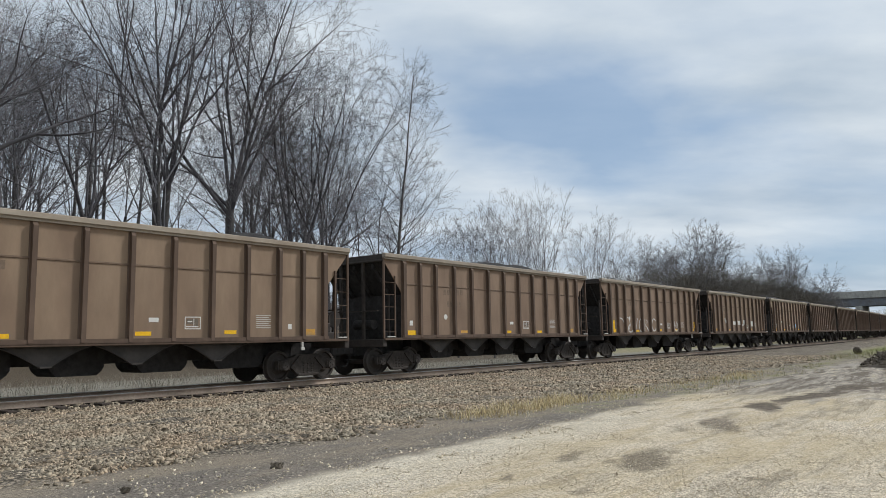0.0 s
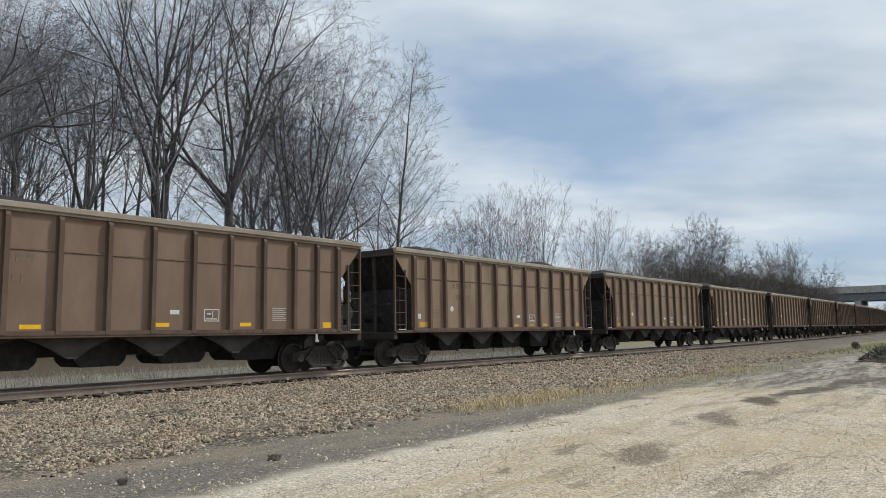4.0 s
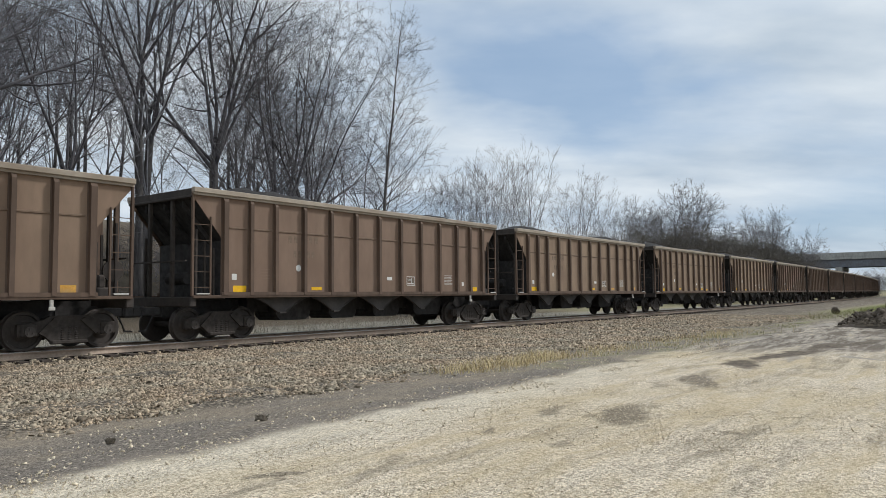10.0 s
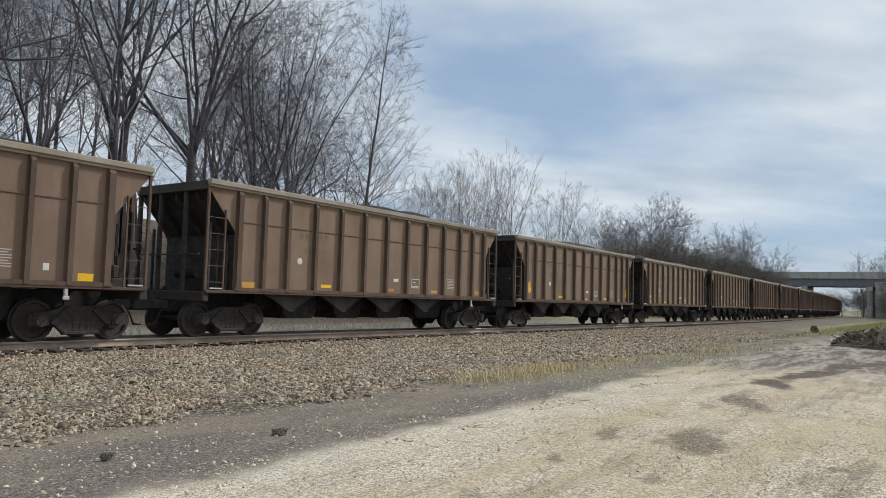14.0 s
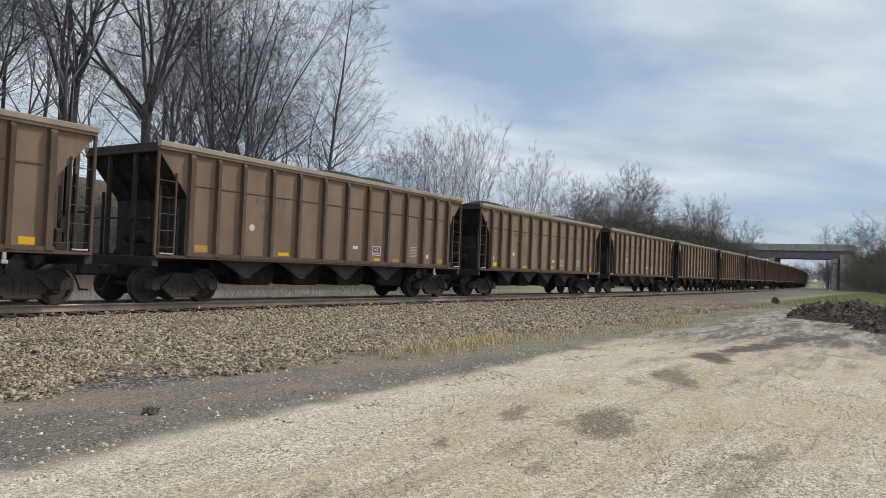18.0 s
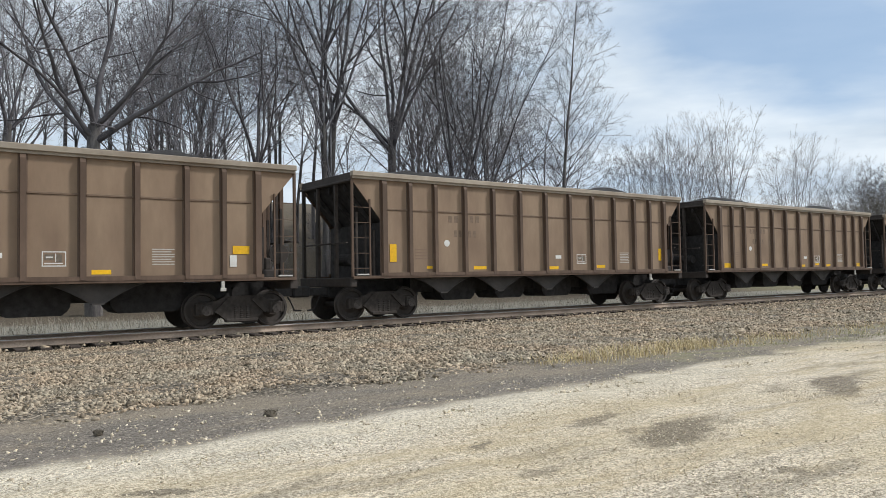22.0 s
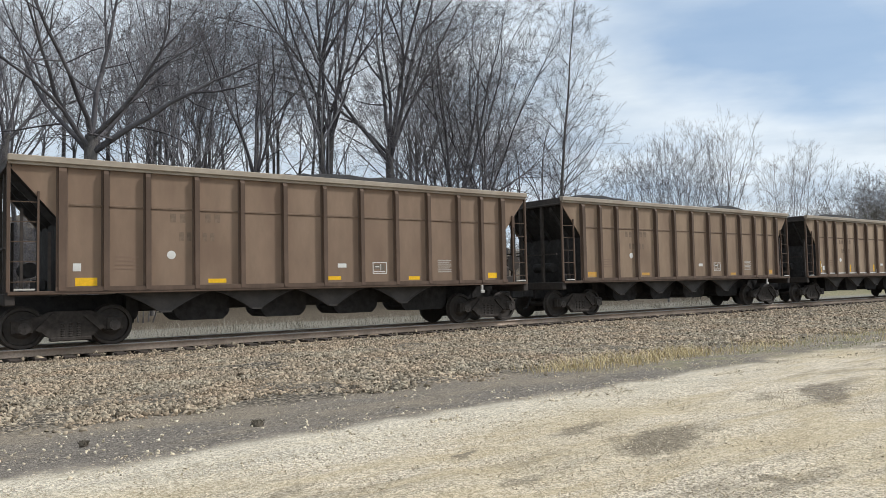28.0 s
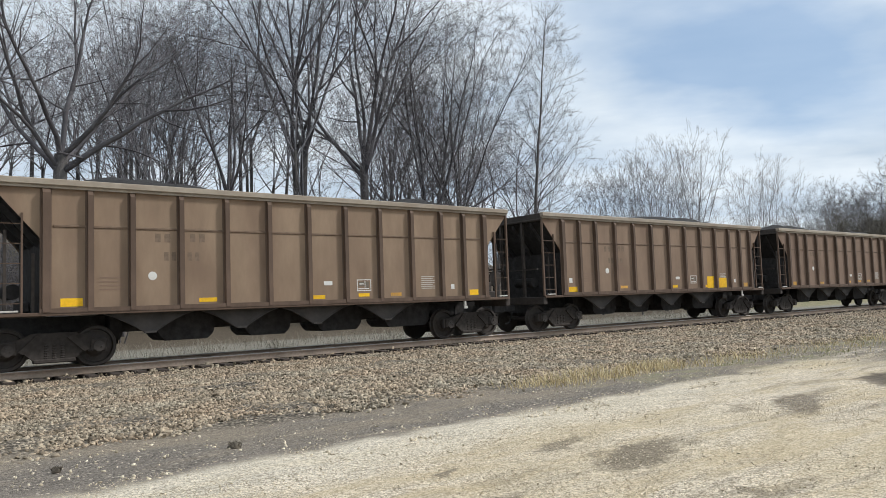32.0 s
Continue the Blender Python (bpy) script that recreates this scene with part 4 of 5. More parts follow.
def dress_car(car, i):
    """Reflectors, stencils and worn lettering of one car."""
    rng = random.Random(100 + i)
    h = CAR_LENGTH / 2
    holder = []

    def d(*a, **k):
        holder.append(decal(*a, **k))
    low = SILL + 0.19
    special = EXTRA.get(i, {})
    style = special.get("style", rng.choice(("mixed", "mixed", "bright", "faded")))
    spots = [(1.5, 0.44, 0.18), (4.47, 0.44, 0.10), (7.62, 0.42, 0.10), (10.1, 0.38, 0.10), (13.05, 0.36, 0.17)]
    spots += [(9.0, 0.36, 0.09)] if rng.random() < 0.3 else []
    spots = special.get("spots", spots)
    if style == "upright":
        for x, w, hh in ((1.28, 0.22, 0.52), (4.35, 0.10, 0.36), (6.95, 0.10, 0.36), (10.0, 0.10, 0.36), (13.15, 0.16, 0.42)):
            d("reflector", x - h, low + hh / 2, w, hh, M_YELLOW, car)
    else:
        for x, w, hh in spots:
            if x not in (1.5, 13.05) and rng.random() < 0.08:
                continue
            m = M_YELLOW if style == "bright" or (style == "mixed" and rng.random() < 0.55) else M_ORANGE
            d("reflector", x - h + rng.uniform(-0.08, 0.08), low + rng.uniform(-0.02, 0.05), w, hh, m, car)
    disc = part("white_disc", shared("white_disc", lambda: add_disc(bmesh.new(), 0, 0, 0.10, -0.006, 0.006, 14)), M_WHITE, car)
    disc.location = (3.47 - h + rng.uniform(-0.3, 0.25), SKIN, 2.12 + rng.uniform(-0.15, 0.1))
    d("white_tag", special.get("tag", 7.87) - h + rng.uniform(-0.06, 0.06), 1.78, 0.26, 0.11, M_WHITE, car)
    if rng.random() < 0.6:
        d("white_tag", 1.25 - h + rng.uniform(0, 0.3), 1.75, 0.16, 0.17, M_WHITE, car)
    if rng.random() < 0.5:
        d("white_tag", 12.2 - h, 1.62, 0.13, 0.15, M_WHITE, car)
    frame_panel(special.get("panel", 9.0) - h, 1.71, 0.44, 0.30, car)
    text_bars("stencil_line", 11.25 - h, 1.76, 0.50, 0.40, 7, special.get("stencil", M_STENCIL), car, "stencilled lines")
    letter_bars("worn_marking", 3.48 - h, 2.90, 0.44, 0.20, 2, M_FADED, car)
    letter_bars("worn_marking", 4.3 - h, 2.92, 0.46, 0.20, 2, M_FADED, car)
    letter_bars("worn_number", 3.65 - h, 2.47, 0.36, 0.20, 2, M_FADED, car)
    letter_bars("worn_number", 4.2 - h, 2.47, 0.36, 0.20, 2, M_FADED, car)
    text_bars("worn_stencil", 2.35 - h, 1.85, 0.5, 0.35, 4, BODY[3], car, "worn stencil")
    for name, x, z, w, hh, m, label in special.get("more", ()):
        d(name, x - h, z, w, hh, m, car, label, layer=2)
    for pts, width in special.get("strokes", ()):
        stroke("graffiti_line", pts, width, M_GRAFFITI, car, "white spray-painted line")
    for pts, width in special.get("blue", ()):
        stroke("graffiti_line", pts, width, M_PALE_BLUE, car, "pale blue spray-painted line")
    return car


EXTRA = {
    2: dict(style="bright", label="tan-brown ribbed coal hopper car with white looping graffiti", more=(("reflector", 1.43, 1.72, 0.22, 0.5, M_YELLOW, ""), ("reflector", 13.3, 1.75, 0.14, 0.42, M_YELLOW, "")),
            strokes=((arc(2.25, 1.78, 0.42, 0.32, 20, 250), 0.05), (arc(3.1, 1.8, 0.35, 0.35, 200, -70), 0.05), (arc(3.5, 1.55, 0.3, 0.2, 90, 330), 0.05), ([(4.0, 2.05), (4.2, 1.5), (4.45, 2.1)], 0.05),
                     (arc(4.95, 1.72, 0.3, 0.36, 60, 300), 0.05), ([(5.4, 1.4), (5.45, 2.05), (5.85, 1.95), (5.5, 1.75), (5.95, 1.4)], 0.05), (arc(6.75, 1.75, 0.3, 0.35, 40, 330), 0.05), ([(7.4, 2.0), (7.6, 1.62)], 0.05),
                     ([(9.85, 1.4), (9.95, 1.95), (10.15, 1.6), (10.3, 1.98), (10.5, 1.45)], 0.07), (arc(10.2, 1.55, 0.3, 0.16, 180, 360), 0.06))),
    3: dict(style="mixed", label="dark brown ribbed coal hopper car with white painted-over patches", more=(("paint_patch", 3.8, 2.02, 0.28, 0.20, M_WHITE, "white paint patch"), ("paint_patch", 5.75, 1.93, 0.7, 0.26, M_WHITE, "white paint patch"),
            ("paint_patch", 6.95, 1.96, 1.0, 0.30, M_WHITE, "white paint patch"), ("paint_patch", 8.22, 2.0, 0.42, 0.34, M_WHITE, "white paint patch"), ("paint_patch", 10.3, 1.9, 0.55, 0.40, M_WHITE, "white paint patch"))),
    9: dict(style="bright"), 13: dict(style="bright"), 11: dict(style="bright"), 16: dict(style="bright"), 24: dict(style="bright"),
    4: dict(style="bright", tag=6.74, panel=7.9, spots=[(1.45, 0.5, 0.24), (4.42, 0.44, 0.11), (10.21, 0.4, 0.10), (13.1, 0.34, 0.2)], label="pale tan ribbed coal hopper car with a pale blue label",
            more=(("blue_label", 8.97, 1.78, 0.6, 0.34, M_BLUE, "pale blue printed label"), ("white_tag", 1.5, 1.84, 0.3, 0.26, M_WHITE, ""))),
    19: dict(style="bright", spots=[(4.66, 0.46, 0.11), (7.65, 0.44, 0.11), (10.2, 0.42, 0.10), (12.25, 0.2, 0.09)], label="tan-brown ribbed coal hopper car with upright yellow end marks",
             more=(("reflector", 1.36, 1.84, 0.26, 0.5, M_YELLOW, ""), ("reflector", 13.3, 1.82, 0.16, 0.48, M_YELLOW, ""))),
    26: dict(style="faded", label="pale tan ribbed coal hopper car with a teal stencil field", stencil=M_TEAL),
    27: dict(style="bright", spots=[(2.54, 0.2, 0.09), (4.78, 0.44, 0.10), (7.11, 0.42, 0.10), (10.0, 0.40, 0.10)], more=(("reflector", 1.47, 1.97, 0.42, 0.22, M_YELLOW, ""), ("white_tag", 1.58, 1.74, 0.2, 0.2, M_WHITE, ""),
             ("reflector", 13.1, 1.93, 0.42, 0.20, M_YELLOW, ""), ("white_tag", 12.9, 1.66, 0.17, 0.28, M_WHITE, ""))),
    28: dict(style="bright", spots=[(2.6, 0.2, 0.08), (4.49, 0.5, 0.10), (7.61, 0.42, 0.10), (10.06, 0.44, 0.10)], label="tan ribbed coal hopper car with upright yellow end marks",
             more=(("reflector", 1.34, 1.88, 0.22, 0.5, M_YELLOW, ""), ("reflector", 13.28, 1.88, 0.16, 0.45, M_YELLOW, ""))),
    31: dict(style="bright", spots=[(1.6, 0.44, 0.16), (4.66, 0.46, 0.11), (7.65, 0.48, 0.11), (8.97, 0.42, 0.10), (9.93, 0.44, 0.10), (12.21, 0.46, 0.18)], label="tan ribbed coal hopper car with a pale blue scrawl",
             blue=((arc(9.92, 1.82, 0.12, 0.09, 120, 420), 0.06), (arc(10.1, 1.78, 0.14, 0.1, 200, 520), 0.055), (arc(10.32, 1.83, 0.15, 0.08, 20, 340), 0.06), (arc(10.52, 1.78, 0.1, 0.12, 90, 300), 0.05), ([(10.55, 1.80), (10.6, 1.5), (10.55, 1.36)], 0.035))),
    30: dict(style="faded", label="tan ribbed coal hopper car with a yellow notice on its side", more=(("notice", 10.16, 1.74, 0.5, 0.56, M_YELLOW, "yellow notice with a dark heading"), ("reflector", 5.59, 1.36, 0.34, 0.1, M_YELLOW, ""))),
    33: dict(style="faded", label="tan-brown coal hopper car with a round white graffiti sign",
             strokes=((arc(5.67, 1.86, 0.42, 0.38, 0, 360, 28), 0.05), ([(5.36, 1.95), (5.42, 1.68), (5.62, 2.1), (5.66, 1.72), (5.9, 2.08), (5.92, 1.66)], 0.09), (arc(5.42, 1.84, 0.12, 0.14, 60, 300), 0.1),
                      (arc(9.95, 1.78, 0.15, 0.2, 100, 400), 0.045), (arc(10.3, 1.76, 0.18, 0.14, -60, 250), 0.045))),
    37: dict(style="upright", label="tan coal hopper car with white sill line and yellow marks", more=(("sill_line", 7.28, 1.365, 12.2, 0.05, M_WHITE, "scuffed white sill line"), ("paint_patch", 1.62, 1.62, 0.2, 0.2, M_WHITE, ""), ("paint_patch", 7.3, 1.45, 0.22, 0.16, M_WHITE, ""))),
    39: dict(style="bright", label="tan-brown ribbed coal hopper car with upright yellow end marks", more=(("reflector", 1.55, 1.86, 0.24, 0.48, M_YELLOW, ""), ("reflector", 13.46, 1.84, 0.16, 0.42, M_YELLOW, ""))),
    41: dict(style="mixed", label="tan-brown ribbed coal hopper car with yellow sprayed blots", more=(("paint_patch", 10.25, 1.58, 0.5, 0.5, M_YELLOW, "yellow sprayed blot"), ("paint_patch", 11.2, 1.55, 0.6, 0.42, M_YELLOW, "yellow sprayed blot"))),
}


# small unevenness of the train's run: seconds, metres
DRIFT = ((0, -0.15), (1, 0.07), (2, 0.15), (3, 0.26), (6, -0.10), (7, -0.21), (8, -0.21), (9, -0.20), (10, -0.33), (11, -0.34), (12, -0.33), (13, 0.06), (14, 0.0), (15, 0.18),
         (18, 0.20), (19, -0.04), (20, -0.18), (21, -0.07), (22, -0.31), (23, -0.20), (24, 0.03), (25, 0.01), (26, 0.11), (29, 0.17), (30, 0.41), (31, 0.31), (32, -0.09))


def train_distance(t):
    """How far the train has come, along the track, from the plan's zero."""
    run = ((0.00003573 * t - 0.00219228) * t + 0.03693844) * t * t - 20.26115912 * t + 2.0390723
    return run + float(np.interp(t, [d[0] for d in DRIFT], [d[1] for d in DRIFT]))


def car_pose(s):
    """The pose of a car whose leading end is s metres along the track."""
    a, b = s + 1.28, s + CAR_LENGTH - 1.28
    ya, yb = float(track_y(a)), float(track_y(b))
    return pose((a + b) / 2, (ya + yb) / 2, RAIL_TOP, 0, 0, math.degrees(math.atan2(yb - ya, b - a)))


FIRST_CAR, LAST_CAR = -1, 45
CARS = {}


def build_train():
    protos = [build_car(BODY[k], k) for k in range(4)]
    rng = random.Random(8)
    used = set()
    for i in range(FIRST_CAR, LAST_CAR + 1):
        k = PAINT.get(i, rng.choice((0, 0, 1, 1, 2, 3)))
        if k not in used:
            car = protos[k]
            used.add(k)
        else:
            car = copy_thing(protos[k], Matrix())
        CARS[i] = car
    for i, car in CARS.items():
        dress_car(car, i)
        tagged(car, EXTRA.get(i, {}).get("label", "tan-brown ribbed steel coal hopper car, loaded, rolling on the rails"), "railway car", "coal train")
        car.matrix_basis = car_pose(train_distance(0) + i * CAR_PITCH)


PAINT = {0: 0, 1: 1, 2: 1, 3: 1, 4: 2, 5: 3, 7: 0, 8: 0, 9: 0, 10: 0, 11: 0, 12: 1, 13: 3, 14: 0, 15: 0, 16: 0, 17: 3, 18: 1, 19: 1, 20: 0, 22: 1, 23: 1, 24: 0, 25: 2, 26: 2, 27: 0, 28: 0, 29: 0,
         30: 2, 31: 0, 32: 0, 33: 1, 36: 0, 37: 2, 38: 3, 39: 1, 40: 0, 41: 1}
build_train()


def motions():
    """The train rolls past; wheels turn while their car is near."""
    times = [float(t) for t in range(33)]
    r = 0.457
    for i, car in CARS.items():
        walk(car, [(t, car_pose(train_distance(t) + i * CAR_PITCH)) for t in times])
        # the time at which the car's middle passes x = 18
        tm = (i * CAR_PITCH - 10.0) / 20.1
        t0, t1 = max(0.0, tm - 1.6), min(32.0, tm + 1.4)
        if t1 <= t0:
            continue
        f0, f1 = int(t0 * FPS), int(t1 * FPS)
        for truck in [o for o in car.children if o.name.startswith("truck")]:
            for w in truck.children:
                if not w.name.startswith("wheelset"):
                    continue
                at = w.location.copy()
                rows = []
                q = 0.0
                if f0 > 0:
                    rows.append((0.0, pose(*at)))
                for f in range(f0, f1 + 1):
                    q = -(f - f0) / FPS * 20.1 / r
                    rows.append((f / FPS, pose(at.x, at.y, at.z, 0, math.degrees(q), 0)))
                if f1 < 32 * FPS:
                    rows.append((32.0, pose(at.x, at.y, at.z, 0, math.degrees(q), 0)))
                walk(w, rows)


# ---- bare trees ----
def aside(d, angle, turn):
    """A way that leaves d by an angle, at a turn about it."""
    ax = d.orthogonal().normalized()
    ax.rotate(Matrix.Rotation(turn, 3, d))
    return (d * math.cos(angle) + ax * math.sin(angle)).normalized()


def grow(seed, height, r0, fork, limbs=5, angle=(12, 34), up=0.03, wander=0.06, dens=(1.5, 2.4, 3.0), ratio=(0.52, 0.52, 0.46), thin=0.009, stems=1, lean=0.04,
         leader=False, forks=2, levels=4, spread=(34, 66), gap=0.5, tips=3):
    """A bare tree: a trunk up to its fork, rising limbs that divide, and branches, side branches and twigs along each of them.
    With leader the stem runs on to the top and carries limbs all along. Gives (trunk pieces, crown pieces)."""
    rng = random.Random(seed)
    trunk, crown = [], []

    def put(lst, p, q, a, b, level):
        t = thin * (1.0, 1.0, 0.9, 0.72, 0.6)[level]
        lst.append((p.x, p.y, p.z, q.x, q.y, q.z, max(a, t), max(b, t * 0.7), level))

    def step(d, w, rise):
        return Vector((d.x + rng.gauss(0, w), d.y + rng.gauss(0, w), d.z + rng.gauss(0, w * 0.7) + rise)).normalized()

    def axis(p, d, length, r, level, left):
        n = max(2, round(length / (0.9, 0.9, 0.6, 0.45, 0.35)[level]))
        s = length / n
        turn = rng.uniform(0, 6.2832)
        split_at = rng.uniform(0.18, 0.5)
        for i in range(n):
            u = (i + 1) / n
            d = step(d, wander * (1 + 0.45 * (level - 1)), up * (0.7, 0.7, 0.45, 0.2, 0.2)[level])
            q = p + d * s
            b = r * (1 - 0.9 * u)
            put(crown, p, q, r * (1 - 0.9 * i / n), b, level)
            if level < levels and u > (0.22 if level == 1 else 0.12):
                want = dens[level - 1] * s * (0.25 + 1.35 * u)
                for _ in range(int(want) + (rng.random() < want % 1)):
                    turn += 2.4 + rng.gauss(0, 0.5)
                    ln = max(0.35, length * ratio[level - 1] * (0.86 - 0.42 * u) * rng.uniform(0.5, 1.25))
                    axis(p + (q - p) * rng.random(), aside(d, radians(rng.uniform(*spread)), turn), ln, b * 0.48 + 0.002, level + 1, 0)
            if level == 1 and left and u > split_at:
                axis(q, aside(d, radians(rng.uniform(13, 30)), rng.uniform(0, 6.2832)), length * (1 - u) * rng.uniform(0.9, 1.15), b * 0.82, 1, left - 1)
                left -= 1
                split_at = u + rng.uniform(0.15, 0.3)
            p = q
        if level < levels:
            for k in range(tips):
                axis(p, aside(d, radians(rng.uniform(12, 38)), turn + 2.1 * k), max(0.4, length * 0.2 * rng.uniform(0.6, 1.2)), b * 0.8, min(levels, level + 2), 0)

    for k in range(stems):
        a = 6.2832 * (k + rng.random() * 0.4) / stems
        tilt = lean * rng.uniform(0.5, 1.4)
        d = Vector((math.cos(a) * tilt, math.sin(a) * tilt, 1)).normalized()
        p = Vector((math.cos(a), math.sin(a), 0)) * (gap if stems > 1 else 0) - Vector((0, 0, 0.3))
        top = height if leader else fork
        n = max(3, int(top))
        base = rng.uniform(0, 6.28)
        for i in range(n):
            d = step(d, 0.025, 0.02)
            q = p + d * ((top + 0.3) / n)
            u = (i + 1) / n
            taper = 0.92 if leader else 0.3
            a1 = r0 * (1 - taper * u)
            put(trunk, p, q, r0 * (1 - taper * i / n), a1, 0)
            if leader and q.z > fork:
                v = (q.z - fork) / (top - fork)
                for _ in range(limbs):
                    base += 2.4 + rng.gauss(0, 0.3)
                    axis(p + (q - p) * rng.random(), aside(Vector((0, 0, 1)), radians(rng.uniform(*angle)) * (1 - 0.4 * v), base),
                         (height - fork) * 0.34 * (0.6 + 1.0 * v - 1.35 * v * v) * rng.uniform(0.75, 1.2), max(0.016, a1 * 0.36), 2, 0)
            p = q
        if leader:
            continue
        for i in range(limbs):
            az = base + 6.2832 * i / limbs + rng.gauss(0, 0.3)
            an = radians(rng.uniform(*angle)) * (0.3 if i == 0 else 1.0)
            c = aside(d, an, az)
            ln = (height - fork) * rng.uniform(0.82, 1.04) * (1 - 0.25 * an)
            axis(p - d * rng.uniform(0, 0.12) * fork * (i > 0), c, ln, r0 * rng.uniform(0.30, 0.42), 1, forks)
    return trunk, crown


def tubes(name, pieces, sides):
    """One mesh of tapered tubes, a tube a piece; sides by level."""
    A = np.array([q[:8] for q in pieces], float)
    lv = np.array([q[8] for q in pieces])
    VV, FF, base = [], [], 0
    for level in sorted(set(lv)):
        S = A[lv == level]
        n = sides[min(level, len(sides) - 1)]
        d = S[:, 3:6] - S[:, 0:3]
        ln = np.linalg.norm(d, axis=1, keepdims=True)
        d = d / np.maximum(ln, 1e-6)
        ref = np.where(np.abs(d[:, 2:3]) < 0.9, np.array([[0, 0, 1.0]]), np.array([[1.0, 0, 0]]))
        u = np.cross(d, ref)
        u /= np.linalg.norm(u, axis=1, keepdims=True)
        v = np.cross(d, u)
        ang = np.arange(n) * 2 * np.pi / n
        ring = u[:, None] * np.cos(ang)[None, :, None] + v[:, None] * np.sin(ang)[None, :, None]
        a = S[:, None, 0:3] + ring * S[:, None, 6:7]
        b = S[:, None, 3:6] + d[:, None] * (S[:, None, 7:8] * 0.3) + ring * S[:, None, 7:8]
        V = np.concatenate([a, b], 1).reshape(-1, 3)
        i = np.arange(n)
        quad = np.stack([i, (i + 1) % n, (i + 1) % n + n, i + n], 1)
        F = (np.arange(len(S))[:, None, None] * 2 * n + quad[None] + base).reshape(-1, 4)
        VV.append(V)
        FF.append(F)
        base += len(V)
    return mesh_from(name, np.concatenate(VV), np.concatenate(FF), True)


def make_tree(name, spec, twig=None):
    trunk, crown = grow(**spec)
    tree = new(name)
    part("trunk", tubes("trunk", trunk, (10,)), M_BARK, tree)
    part("crown", tubes("crown", crown, (6, 6, 4, 3, 3)), twig or M_TWIG, tree, "bare limbs and fine twigs")
    return tree


def set_tree(tree, x, y, turn=0, size=1.0, z=None):
    z = float(ground_height(x, y)) if z is None else z
    tree.matrix_basis = pose(x, y, z, 0, 0, turn) @ Matrix.Scale(size, 4)
    return tree


def copy_tree(tree, x, y, turn, size, z=None, high=1.0):
    z = float(ground_height(x, y)) if z is None else z
    t = copy_thing(tree, Matrix())
    t.matrix_basis = pose(x, y, z, 0, 0, turn) @ Matrix.Diagonal((size, size, size * high, 1))
    return t


BIG_LABEL = "tall bare deciduous tree with dark forking limbs beside the railway"
BACK_LABEL = "slender leafless woodland tree behind the railway"


def build_trees():
    rng = random.Random(21)
    # the large ones by the line, each of its own growth
    big = (
        (dict(seed=11, height=18.5, r0=0.33, fork=7.4, limbs=8, angle=(16, 74), up=0.05, wander=0.12, dens=(1.3, 1.9, 2.3)), 8.1, 30.0, 40),
        (dict(seed=12, height=28.0, r0=0.29, fork=10.2, limbs=5, angle=(10, 34), wander=0.06, stems=2, lean=0.025, dens=(1.0, 1.7, 2.2)), 22.3, 38.6, 10),
        (dict(seed=13, height=27.0, r0=0.33, fork=9.6, limbs=8, angle=(12, 50), wander=0.065, dens=(1.1, 1.8, 2.3)), 25.4, 35.2, 80),
        (dict(seed=14, height=19.2, r0=0.16, fork=3.0, limbs=3, angle=(48, 66), up=0.07, wander=0.05, leader=True, lean=0.0, dens=(1, 2.2, 2.6)), 35.4, 32.0, 0),
        (dict(seed=15, height=22.0, r0=0.29, fork=6.2, limbs=6, angle=(14, 46), wander=0.06, dens=(1.2, 1.9, 2.3)), 27.2, 34.0, 0, 17),
        (dict(seed=16, height=20.0, r0=0.20, fork=6.0, limbs=6, angle=(12, 46), wander=0.06, dens=(1.2, 1.9, 2.3)), 31.6, 35.0, 210),
        (dict(seed=17, height=18.5, r0=0.20, fork=8.0, limbs=5, angle=(12, 42), dens=(1.1, 1.7, 2.0)), 5.2, 36.0, 300),
        (dict(seed=18, height=21.0, r0=0.18, fork=9.0, limbs=5, angle=(10, 36), dens=(1.1, 1.7, 2.0)), 13.5, 40.0, 30),
        (dict(seed=19, height=10.0, r0=0.12, fork=2.0, limbs=6, angle=(20, 56), wander=0.08, dens=(1.2, 1.8, 2.0)), 24.0, 31.5, 70),
        (dict(seed=20, height=18.0, r0=0.22, fork=7.0, limbs=6, angle=(12, 44), dens=(1.1, 1.7, 2.0)), 17.3, 36.5, 120),
    )
    for spec, x, y, turn, *tilt in big:
        t = set_tree(make_tree("tree", spec), x, y, turn, z=-0.1 if y < 36 else 0.3)
        if tilt:
            t.matrix_basis = pose(x, y, -0.1, 0, tilt[0], turn)
        tagged(t, BIG_LABEL, "tree", "large bare trees")
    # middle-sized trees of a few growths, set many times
    kinds = [make_tree("tree", dict(seed=31 + k, height=14.5, r0=0.12, fork=3.6 + 0.8 * k, limbs=5, angle=(12, 48), wander=0.08, dens=(0.9, 1.5, 1.7), forks=1, thin=0.009), M_TWIG_NEAR_HAZE) for k in range(4)]
    poles = [make_tree("tree", dict(seed=51 + k, height=16.0, r0=0.13, fork=6.0 + k, limbs=6, angle=(10, 46), dens=(1.0, 1.5, 1.4), forks=1, thin=0.010, tips=2), M_TWIG_DEEP_HAZE) for k in range(4)]
    row = [make_tree("tree", dict(seed=81 + k, height=12.0, r0=0.11, fork=1.8 + 0.5 * k, limbs=6, angle=(6, 28), wander=0.045, up=0.05, dens=(1.0, 1.6, 1.8), forks=1, thin=0.009, spread=(24, 48), tips=3), M_TWIG_FAR_HAZE) for k in range(4)]
